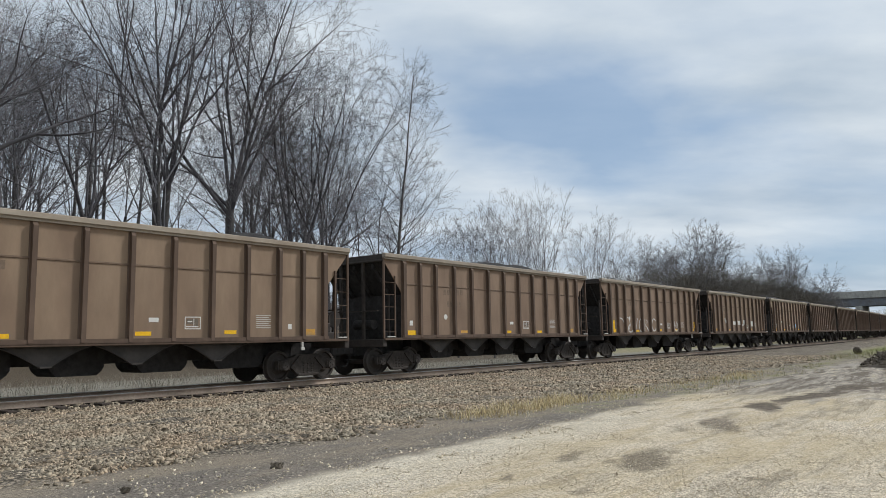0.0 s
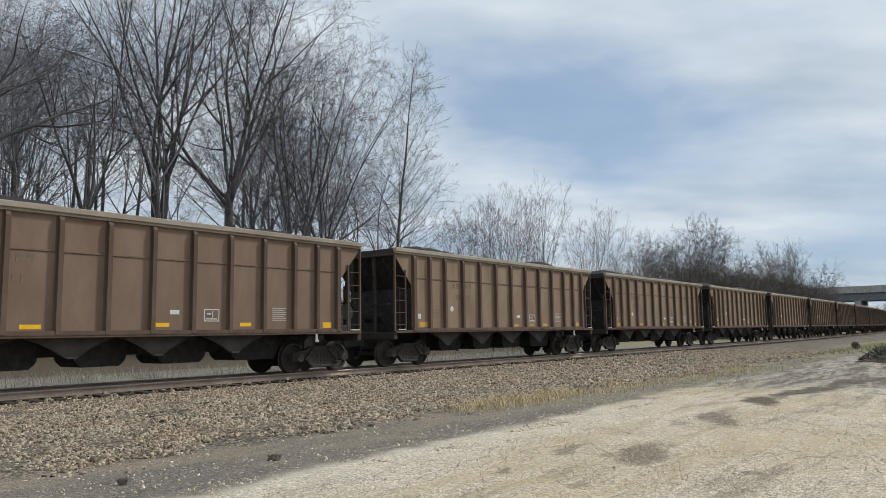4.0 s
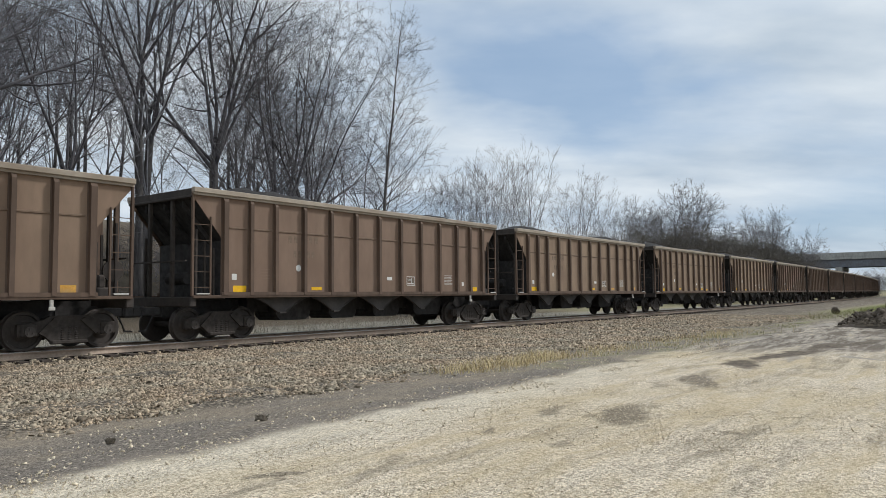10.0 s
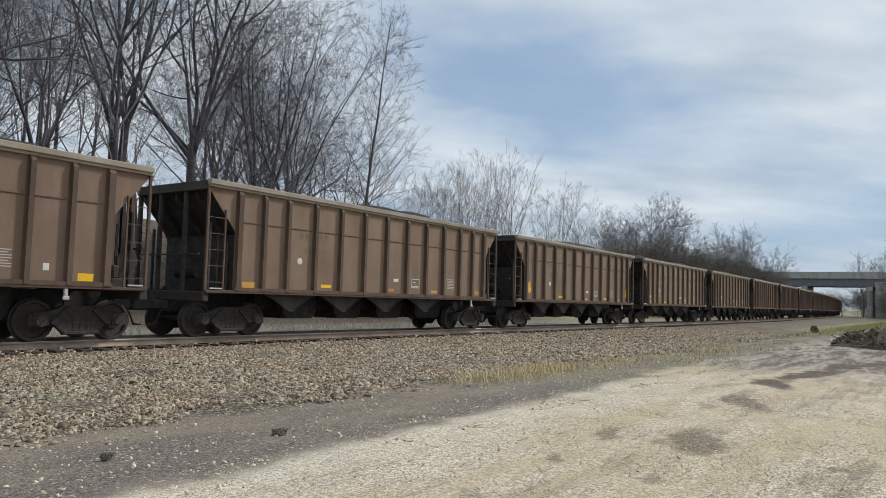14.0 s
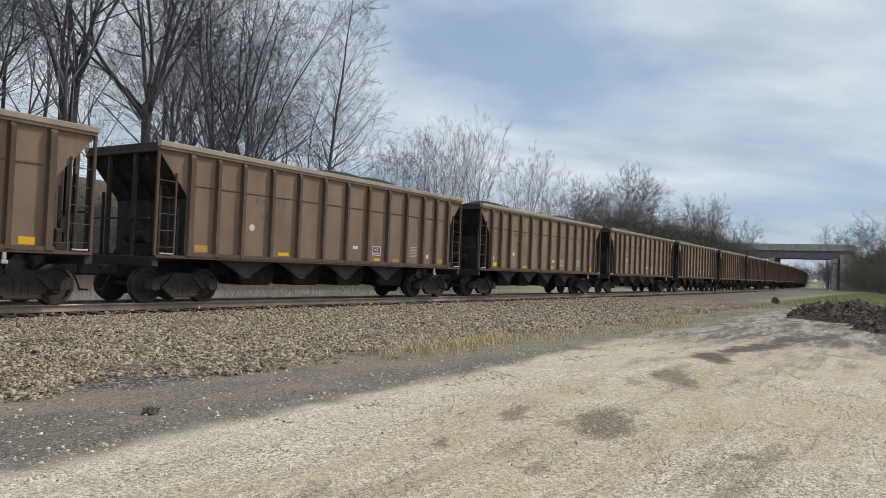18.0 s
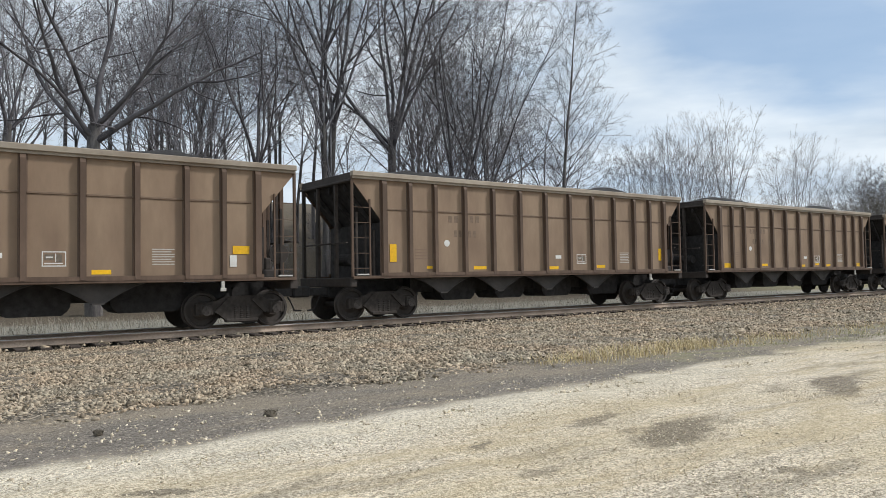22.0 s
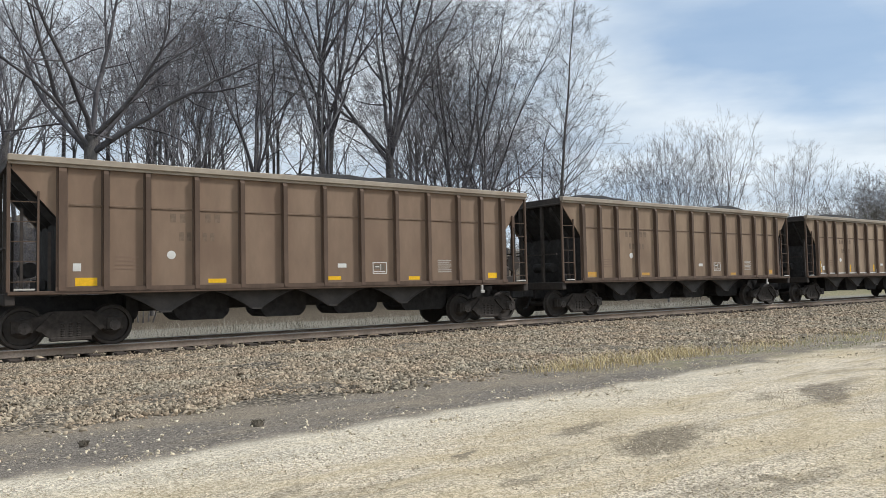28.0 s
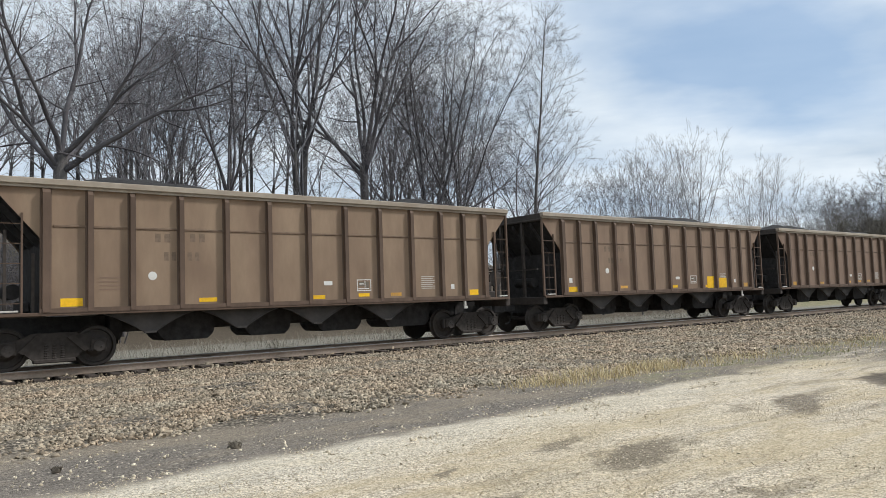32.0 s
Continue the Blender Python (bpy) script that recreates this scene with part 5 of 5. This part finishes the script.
    brush = [make_tree("bush", dict(seed=61 + k, height=5.6, r0=0.04, fork=0.6, limbs=4, angle=(8, 56), wander=0.10, dens=(1.6, 2.0, 1.6), forks=1, stems=4, lean=0.25, gap=0.25), M_TWIG_NEAR_HAZE) for k in range(3)]
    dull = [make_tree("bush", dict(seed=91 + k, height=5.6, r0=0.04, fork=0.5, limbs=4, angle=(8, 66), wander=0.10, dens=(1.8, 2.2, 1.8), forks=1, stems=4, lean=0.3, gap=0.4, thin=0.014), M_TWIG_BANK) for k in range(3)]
    fars = [make_tree("tree", dict(seed=71 + k, height=15.0, r0=0.22, fork=3.4 + 0.6 * k, limbs=8, angle=(14, 72), wander=0.07, dens=(1.4, 1.9, 1.7), forks=2, thin=0.016, tips=2), M_TWIG_WOOD_HAZE) for k in range(3)]
    spots = []
    for k in range(46):
        x = rng.uniform(-8, 37) if k % 3 else rng.uniform(-8, 24)
        spots.append((rng.choice(poles), x, rng.uniform(36, 52 if x < 24 else 42), rng.uniform(0.8, 1.15)))
    for _ in range(12):
        spots.append((rng.choice(poles), rng.uniform(12, 33), rng.uniform(41, 50), rng.uniform(0.85, 1.1)))
    for _ in range(10):
        spots.append((rng.choice(kinds), rng.uniform(9, 34), rng.uniform(32, 41), rng.uniform(0.8, 1.15)))
    for _ in range(7):
        spots.append((rng.choice(kinds), rng.uniform(-4, 6), rng.uniform(33, 44), rng.uniform(0.8, 1.1)))
    for x, y, s in ((28.5, 38, 1.25), (30.8, 34.0, 1.2), (33.4, 37.5, 1.2), (34.0, 33.8, 1.05), (36.6, 35, 0.95), (38.0, 33.5, 0.8), (31.0, 40, 1.35), (27.2, 32.5, 1.0)):
        spots.append((rng.choice(kinds), x, y, s))
    # lower row past the tall wood
    for x, y, s, k in ((39.5, 30, 0.88, 0), (41.6, 28.5, 0.80, 3), (43.6, 31, 0.92, 2), (46.3, 30, 1.0, 1), (48.6, 31.5, 0.98, 0), (50.6, 30, 1.06, 3), (53.5, 32.5, 0.85, 2),
                       (57.0, 33, 0.72, 1), (59.4, 30, 1.02, 0), (61.5, 31.5, 0.9, 3), (66, 34, 0.72, 2), (70, 33.5, 0.65, 0), (74, 33.5, 0.8, 1), (78, 33, 0.92, 3), (81, 36, 0.7, 2)):
        spots.append((row[k], x, y, s * 0.93))
    for tr, x, y, s in spots:
        t = copy_tree(tr, x, y, rng.uniform(0, 360), s, high=rng.uniform(0.9, 1.1))
        tagged(t, BACK_LABEL, "tree", "woodland trees")
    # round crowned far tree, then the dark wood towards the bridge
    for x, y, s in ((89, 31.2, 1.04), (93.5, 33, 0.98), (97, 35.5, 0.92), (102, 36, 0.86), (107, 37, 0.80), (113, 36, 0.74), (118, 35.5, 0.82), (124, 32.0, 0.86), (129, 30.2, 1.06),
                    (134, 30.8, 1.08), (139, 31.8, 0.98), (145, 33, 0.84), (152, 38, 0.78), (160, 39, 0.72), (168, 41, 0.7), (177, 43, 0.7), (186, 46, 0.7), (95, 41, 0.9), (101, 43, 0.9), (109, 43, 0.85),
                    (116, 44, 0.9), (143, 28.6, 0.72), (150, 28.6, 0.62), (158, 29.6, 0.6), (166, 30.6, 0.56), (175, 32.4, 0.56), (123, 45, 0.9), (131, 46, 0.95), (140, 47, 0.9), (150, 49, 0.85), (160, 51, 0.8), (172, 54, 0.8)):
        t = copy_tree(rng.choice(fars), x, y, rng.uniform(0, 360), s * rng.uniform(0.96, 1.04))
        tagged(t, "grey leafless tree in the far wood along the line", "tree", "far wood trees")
    # trees past the lot and on the bridge's bank
    for x, y, s in ((170, 6.5, 1.05), (164, 1, 0.95), (150, -8, 0.85), (156, -16, 0.95), (135, -20, 0.8), (180, 9, 0.9), (190, 3, 1.0), (126, -30, 0.9), (215, 19.5, 1.15), (222, 15, 1.2), (240, 22, 0.45), (255, 18, 0.5), (262, 30, 0.45), (236, 33, 0.45), (246, 38, 0.45), (270, 24, 0.5), (280, 40, 0.5), (165, -4, 1.0), (170, -20, 1.1), (146, -30, 1.0)):
        t = copy_tree(rng.choice(fars), x, y, rng.uniform(0, 360), s)
        tagged(t, "grey leafless tree on the brushy bank by the overpass", "tree", "bank trees")
    # understorey
    for _ in range(40):
        x = rng.uniform(-8, 78)
        y = rng.uniform(29, 38) + max(0, x - 60) * 0.05
        t = copy_tree(rng.choice(brush), x, y, rng.uniform(0, 360), rng.uniform(0.5, 0.9))
        tagged(t, "tangled brown leafless brush at the wood's edge", "bush", "brush along the railway")
    for _ in range(10):
        x, y = rng.uniform(-8, 40), rng.uniform(38, 44)
        t = copy_tree(rng.choice(brush), x, y, rng.uniform(0, 360), rng.uniform(0.45, 0.8))
        tagged(t, "tangled brown leafless brush on the added rise behind the trees", "bush", "brush along the railway")
    for _ in range(6):
        x, y = rng.uniform(-7, 7), rng.uniform(33, 40)
        t = copy_tree(rng.choice(brush), x, y, rng.uniform(0, 360), rng.uniform(0.6, 0.95))
        tagged(t, "tangled brown leafless brush at the wood's edge", "bush", "brush along the railway")
    for _ in range(70):
        x = rng.uniform(82, 185)
        y = rng.uniform(27, 34) + float(track_y(x)) - 18.39
        t = copy_tree(rng.choice(dull), x, y, rng.uniform(0, 360), rng.uniform(1.1, 1.7) * (1 if x < 140 else 0.8))
        tagged(t, "tangled brown leafless brush at the wood's edge", "bush", "brush along the railway")
    for k in range(160):
        x = rng.uniform(126, 162) if k % 5 else rng.uniform(90, 126)
        y = rng.uniform(-58, 7.2 * x / 140) if k % 3 else rng.uniform(-14, 7.2 * x / 140)
        t = copy_tree(rng.choice(dull), x, y, rng.uniform(0, 360), rng.uniform(0.95, 1.45) * (1 if k % 5 else 0.6))
        tagged(t, "dense grey-brown brush on the bank past the lot", "bush", "brush on the bank")
    for _ in range(12):
        x, y = rng.uniform(172, 187), rng.uniform(5, 11.5)
        t = copy_tree(rng.choice(dull), x, y, rng.uniform(0, 360), rng.uniform(0.8, 1.2))
        tagged(t, "dense grey-brown brush before the overpass abutment", "bush", "brush on the bank")
    for k in range(16):
        x, y = rng.uniform(214, 250), rng.uniform(12, 40)
        t = copy_tree(rng.choice(brush), x, y, rng.uniform(0, 360), rng.uniform(0.9, 1.3))
        tagged(t, "dense dark brush seen beneath the overpass", "bush", "brush past the overpass")
    for proto in kinds + poles + row + brush + dull + fars:
        for o in (*proto.children, proto):
            bpy.data.objects.remove(o)


build_trees()


# ---- overpass ----
def build_overpass():
    X = 196.0
    bridge = tagged(new("overpass"), "concrete and steel road overpass across the railway on concrete piers", "bridge")
    part("deck", box(X - 5, X + 5, 12, 75, 8.7, 9.2, 0.03), M_CONCRETE, bridge)
    for x in (X - 5.0, X + 4.7):
        part("parapet", box(x, x + 0.3, 12, 75, 9.2, 10.3, 0.03), M_CONCRETE, bridge, "pale concrete parapet")
    for x in (X - 4.6, X - 1.6, X + 1.4, X + 4.2):
        bm = box(x, x + 0.06, 12.5, 74, 7.0, 8.7)
        add_box(bm, x - 0.2, x + 0.26, 12.5, 74, 6.92, 7.0)
        part("girder", bm, M_GIRDER, bridge, "blue-grey steel girder")
    part("abutment", box(X - 6, X + 6, 10.5, 15.0, -0.5, 7.9, 0.05), M_CONCRETE, bridge)
    for y in (16.2, 29.6, 46):
        bm = box(X - 5, X + 5, y - 0.7, y + 0.7, 5.9, 6.9, 0.05)
        for x in (X - 4.2, X, X + 4.2):
            g = bmesh.ops.create_cone(bm, cap_ends=True, segments=20, radius1=0.6, radius2=0.6, depth=7)
            bmesh.ops.translate(bm, verts=g["verts"], vec=(x, y, 2.5))
        part("pier", bm, M_CONCRETE, bridge)


build_overpass()


# ---- banks of the overpass road ----
def mound(name, cx, cy, lx, ly, h, mat, label, category, seed, n=40, rough=0.25, freq=0.6, power=1.0, kind="structure"):
    """A rough heap of earth with an uneven outline."""
    off = Vector((seed * 7.3, seed * 3.1, 0))
    V, F = [], []
    for j in range(n + 1):
        for i in range(n + 1):
            u, v = 2 * i / n - 1, 2 * j / n - 1
            x, y = cx + u * lx, cy + v * ly
            r = math.hypot(u, v) + 0.25 * noise.noise(Vector((x * freq * 0.4, y * freq * 0.4, 0)) + off)
            e = max(0.0, 1 - r) ** power
            e = min(1.0, e * 1.6)
            z = e * h * (1 + rough * noise.fractal(Vector((x * freq, y * freq, 0)) + off, 0.85, 2.1, 6))
            V.append((x, y, z - 0.12 + float(ground_height(x, y))))
    for j in range(n):
        for i in range(n):
            a = j * (n + 1) + i
            F.append((a, a + 1, a + n + 2, a + n + 1))
    ob = new(name, mesh_from(name, V, F, True))
    ob.data.materials.append(mat)
    return tagged(ob, label, category, kind=kind)


M_BANK = material("brushy_bank", (0.10, 0.085, 0.058), 0.95, bump=1.0, scale=3, vary=0.4, stain=(0.09, 0.10, 0.05), stain_amount=0.7, stain_scale=0.15)
mound("bank", 196, -22, 45, 36, 9.5, M_BANK, "brushy earth bank that carries the road to the overpass", "bank", 3, 50, 0.08, 0.05, 0.8)
mound("bank", 196, 88, 40, 34, 9.5, M_BANK, "brushy earth bank that carries the road to the overpass", "bank", 5, 40, 0.08, 0.05, 0.8)

# ---- loose stone, gravel and grass ----
def scatter_stones(name, pts, size, mat, label, category, seed, flat=0.7):
    """Many small angular stones in one mesh: each a squashed, skewed eight-cornered block."""
    rng = np.random.default_rng(seed)
    n = len(pts)
    cube = np.array([(-1, -1, -1), (1, -1, -1), (1, 1, -1), (-1, 1, -1), (-1, -1, 1), (1, -1, 1), (1, 1, 1), (-1, 1, 1)], float)
    V = cube[None] * (0.62 + 0.38 * rng.random((n, 8, 1)) + 0.22 * rng.standard_normal((n, 8, 3)))
    V *= (size[0] + (size[1] - size[0]) * rng.random((n, 1, 1)) ** 1.6) * 0.5
    V *= np.stack([0.8 + 1.0 * rng.random(n), 0.6 + 0.5 * rng.random(n), flat * (0.7 + 0.6 * rng.random(n))], 1)[:, None]
    q = rng.standard_normal((n, 4)) * np.array([1.0, 0.28, 0.28, 1.0])
    q /= np.linalg.norm(q, axis=1, keepdims=True)
    w, x, y, z = q.T
    R = np.stack([1 - 2 * (y * y + z * z), 2 * (x * y - z * w), 2 * (x * z + y * w), 2 * (x * y + z * w), 1 - 2 * (x * x + z * z), 2 * (y * z - x * w),
                  2 * (x * z - y * w), 2 * (y * z + x * w), 1 - 2 * (x * x + y * y)], 1).reshape(n, 3, 3)
    V = np.einsum("nij,nkj->nki", R, V) + pts[:, None]
    f = np.array([(4, 5, 6, 7), (0, 1, 5, 4), (1, 2, 6, 5), (2, 3, 7, 6), (3, 0, 4, 7)])
    F = (np.arange(n)[:, None, None] * 8 + f[None]).reshape(-1, 4)
    ob = new(name, mesh_from(name, V.reshape(-1, 3), F))
    ob.data.materials.append(mat)
    return tagged(ob, label, category, kind="stuff")


# ---- brush heaps past the lot ----
HEAPS = ((31.0, 3.0, 4.2, 1.9, 0.50, 1), (26.0, 0.6, 4.4, 2.2, 0.62, 2), (29.0, -2.8, 4.2, 3.0, 1.15, 4), (35.0, -1.5, 5.0, 3.0, 1.25, 6), (28.0, -8.5, 5.0, 4.0, 1.3, 7))


def build_heaps():
    for cx, cy, lx, ly, h, seed in HEAPS:
        m = mound("earth_mound", cx, cy, lx, ly, h, M_SOIL, "dark heap of earth and torn brush at the lot's edge", "earth heap", seed, 96, 0.6, 1.6, 0.75, kind="")
        heap_z = [v.co.copy() for v in m.data.vertices if v.co.z > 0.08]
        rng = random.Random(seed)
        pieces = []
        for _ in range(240):
            a, r = rng.uniform(0, 6.28), rng.random() ** 0.5 * 0.85
            x, y = cx + math.cos(a) * r * lx, cy + math.sin(a) * r * ly
            z = max(0.02, (1 - r) * h * 1.1)
            ln = rng.uniform(0.2, 0.7)
            d = Vector((rng.gauss(0, 1), rng.gauss(0, 1), rng.gauss(0.1, 0.35))).normalized() * ln
            rad = rng.uniform(0.006, 0.02)
            pieces.append((x, y, z, x + d.x, y + d.y, max(0.03, z + d.z), rad, rad * 0.6, 0))
        clods = np.array([heap_z[rng.randrange(len(heap_z))] for _ in range(3200)]) + np.array([[rng.gauss(0, 0.05), rng.gauss(0, 0.05), 0.0] for _ in range(3200)])
        lumps = scatter_stones("loose_earth", clods, (0.02, 0.12), M_CLOD, "dark clods of torn earth", "", seed + 40, 0.8)
        lumps.parent = m
        tagged(part("brushwood", tubes("brushwood", pieces, (5,)), M_WEED, m, "broken sticks and roots"), kind="stuff")


build_heaps()


def build_stones():
    rng = np.random.default_rng(9)
    # ballast, dense near, thinner along the line
    for k, (x0, x1, per, size) in enumerate(((-3, 7, 640, (0.020, 0.060)), (7, 14, 380, (0.028, 0.075)), (14, 26, 220, (0.034, 0.090)), (26, 48, 90, (0.036, 0.095)))):
        n = int((x1 - x0) * 9.6 * per)
        x, y = rng.uniform(x0, x1, n), rng.uniform(7.0, 17.28, n)
        edge = 8.1 + 0.35 * np.sin(x * 1.3) + 0.2 * np.sin(x * 3.1 + 1)
        keep = rng.random(n) < np.clip((y - edge) / 0.5 + 0.35, 0.02, 1) ** 1.6
        x, y = x[keep], y[keep]
        P = np.stack([x, y, ground_height(x, y) + rng.uniform(-0.006, 0.014, len(x))], 1)
        scatter_stones("ballast", P, size, M_STONE, "loose grey-brown crushed stone ballast beside the track", "ballast", 11 + k, 0.58)
    n = 9000
    x, y = rng.uniform(-12, 48, n), 18.39 + rng.uniform(-1.25, 2.4, n)
    k = np.abs(np.abs(y - 18.39) - 0.755) > 0.12
    P = np.stack([x[k], y[k], ground_height(x[k], y[k]) + 0.05 + rng.uniform(-0.02, 0.02, k.sum())], 1)
    scatter_stones("ballast", P, (0.04, 0.10), M_STONE, "loose crushed stone between the rails", "ballast", 2)
    # pale gravel on the lot and white chips on the cinder strip
    n = 42000
    x, y = 1.2 + 11 * rng.random(n) ** 1.3, rng.uniform(0.2, 5.6, n)
    k = rng.random(n) < 0.75 + 0.25 * np.sin(x * 1.1 + y * 0.7) * np.sin(y * 1.9 - x * 0.4)
    P = np.stack([x[k], y[k], ground_height(x[k], y[k]) + 0.001], 1)
    scatter_stones("gravel", P, (0.005, 0.015), M_GRAVEL, "pale crushed limestone gravel on the lot", "gravel", 3, 0.28)
    n = 2600
    x, y = rng.uniform(0.5, 20, n), 5.0 + 3.4 * rng.random(n) ** 2.2
    P = np.stack([x, y, ground_height(x, y) + 0.004], 1)
    scatter_stones("gravel", P, (0.008, 0.028), M_GRAVEL, "scattered pale stones on the dark cinder strip", "gravel", 4)


build_stones()


def tufts(name, spots, mat, label, seed, height=(0.05, 0.17), blades=26, spread=0.22, category="grass"):
    """Tufts of thin bent blades in one mesh."""
    rng = random.Random(seed)
    V, F = [], []
    for x, y, k in spots:
        z = float(ground_height(x, y))
        for _ in range(int(blades * k)):
            bx, by = x + rng.gauss(0, spread), y + rng.gauss(0, spread)
            h, a = rng.uniform(*height) * (0.6 + 0.4 * k), rng.uniform(0, 6.28)
            lean = rng.uniform(0.2, 1.3) * h
            w = 0.004
            px, py = -math.sin(a) * w, math.cos(a) * w
            mx, my = bx + math.cos(a) * lean * 0.35, by + math.sin(a) * lean * 0.35
            tx, ty = bx + math.cos(a) * lean, by + math.sin(a) * lean
            i = len(V)
            V += [(bx - px, by - py, z), (bx + px, by + py, z), (mx + px, my + py, z + h * 0.6), (mx - px, my - py, z + h * 0.6), (tx + px * 0.3, ty + py * 0.3, z + h), (tx - px * 0.3, ty - py * 0.3, z + h)]
            F += [(i, i + 1, i + 2, i + 3), (i + 3, i + 2, i + 4, i + 5)]
    ob = new(name, mesh_from(name, V, F))
    ob.data.materials.append(mat)
    return tagged(ob, label, category, kind="stuff")


def build_grass():
    rng = random.Random(4)
    dry = [(rng.uniform(10.2, 14.5), rng.gauss(7.75, 0.25), rng.uniform(0.3, 0.9)) for _ in range(95)]
    dry += [(rng.uniform(14.5, 26), rng.gauss(7.2, 0.45), rng.uniform(0.2, 0.6)) for _ in range(90)]
    bank = [(rng.uniform(-6, 44), rng.uniform(21.6, 27), rng.uniform(0.4, 1.0)) for _ in range(800)]
    tufts("bank_grass", bank, M_STRAW, "tall grey dead grass on the flat bank past the track", 5, (0.08, 0.42), 16, 0.3)
    tufts("dry_grass", dry, M_DRY, "dry straw-coloured grass at the foot of the ballast", 1, (0.07, 0.24))
    green = [(rng.uniform(14, 34), rng.gauss(6.6, 0.55), rng.uniform(0.2, 0.7)) for _ in range(100)]
    tufts("green_grass", green, M_GREEN, "short dull green grass along the lot's edge", 2, (0.04, 0.12))
    far = [(rng.uniform(38, 100), rng.uniform(0, 8), rng.uniform(0.6, 1.2)) for _ in range(700)]
    tufts("green_grass", far, M_GREEN, "patch of fresh green grass past the earth heaps", 3, (0.15, 0.4), 20, 0.4)


build_grass()


def weed_clump(x, y, r, h, seed, label, mat=None):
    """A low dark clump of dead weed on a crumb of soil."""
    rng = random.Random(seed)
    bm = bmesh.new()
    bmesh.ops.create_icosphere(bm, subdivisions=3, radius=1)
    for v in bm.verts:
        k = 1 + 0.35 * noise.noise(v.co * 2.5 + Vector((seed, 0, 0)))
        v.co = Vector((v.co.x * r * k, v.co.y * r * k, max(-0.3, v.co.z) * h * k))
    c = part("weed_clump", bm, M_WEED, None, "", True)
    c.location = (x, y, float(ground_height(x, y)))
    pieces = []
    for _ in range(90):
        a, q = rng.uniform(0, 6.28), rng.random() ** 0.5 * r
        px, py = math.cos(a) * q, math.sin(a) * q
        ln = rng.uniform(0.4, 1.2) * h
        pieces.append((px, py, 0.0, px + rng.gauss(0, 0.5) * ln, py + rng.gauss(0, 0.5) * ln, h * 0.6 + ln * 0.6, 0.004, 0.002, 0))
    part("dead_weed", tubes("dead_weed", pieces, (3,)), mat or M_WEED, c, "thin dead stems")
    return tagged(c, label, "weed", "weed clumps")


weed_clump(7.35, 8.45, 0.085, 0.045, 1, "low dark clump of dead weed at the ballast's foot")
weed_clump(5.02, 6.2, 0.06, 0.045, 2, "low dark clump of dead weed on the cinder strip")
weed_clump(3.55, 6.5, 0.035, 0.03, 3, "small dark clump of dead weed on the cinder strip")
weed_clump(9.4, 8.2, 0.09, 0.035, 4, "low dark clump of dead weed at the ballast's foot")


def build_lump():
    """A dark bucket-sized stone with a pale crown by the track, and a white box past it."""
    bm = bmesh.new()
    bmesh.ops.create_icosphere(bm, subdivisions=3, radius=0.24)
    for v in bm.verts:
        v.co *= 1 + 0.25 * noise.noise(v.co * 4)
    o = part("boulder", bm, M_SOIL, None, "", True)
    o.location = (50.5, 8.1, 0.06)
    tagged(o, "dark rounded boulder on the verge beside the ballast", "boulder")
    bm = box(-0.28, 0.28, -0.2, 0.2, 0, 0.36, 0.05)
    o = part("marker_box", bm, M_WHITE)
    o.location = (33.5, 25.5, 0.27)
    tagged(o, "small white painted box on the pale bank past the track", "box")


build_lump()


motions()
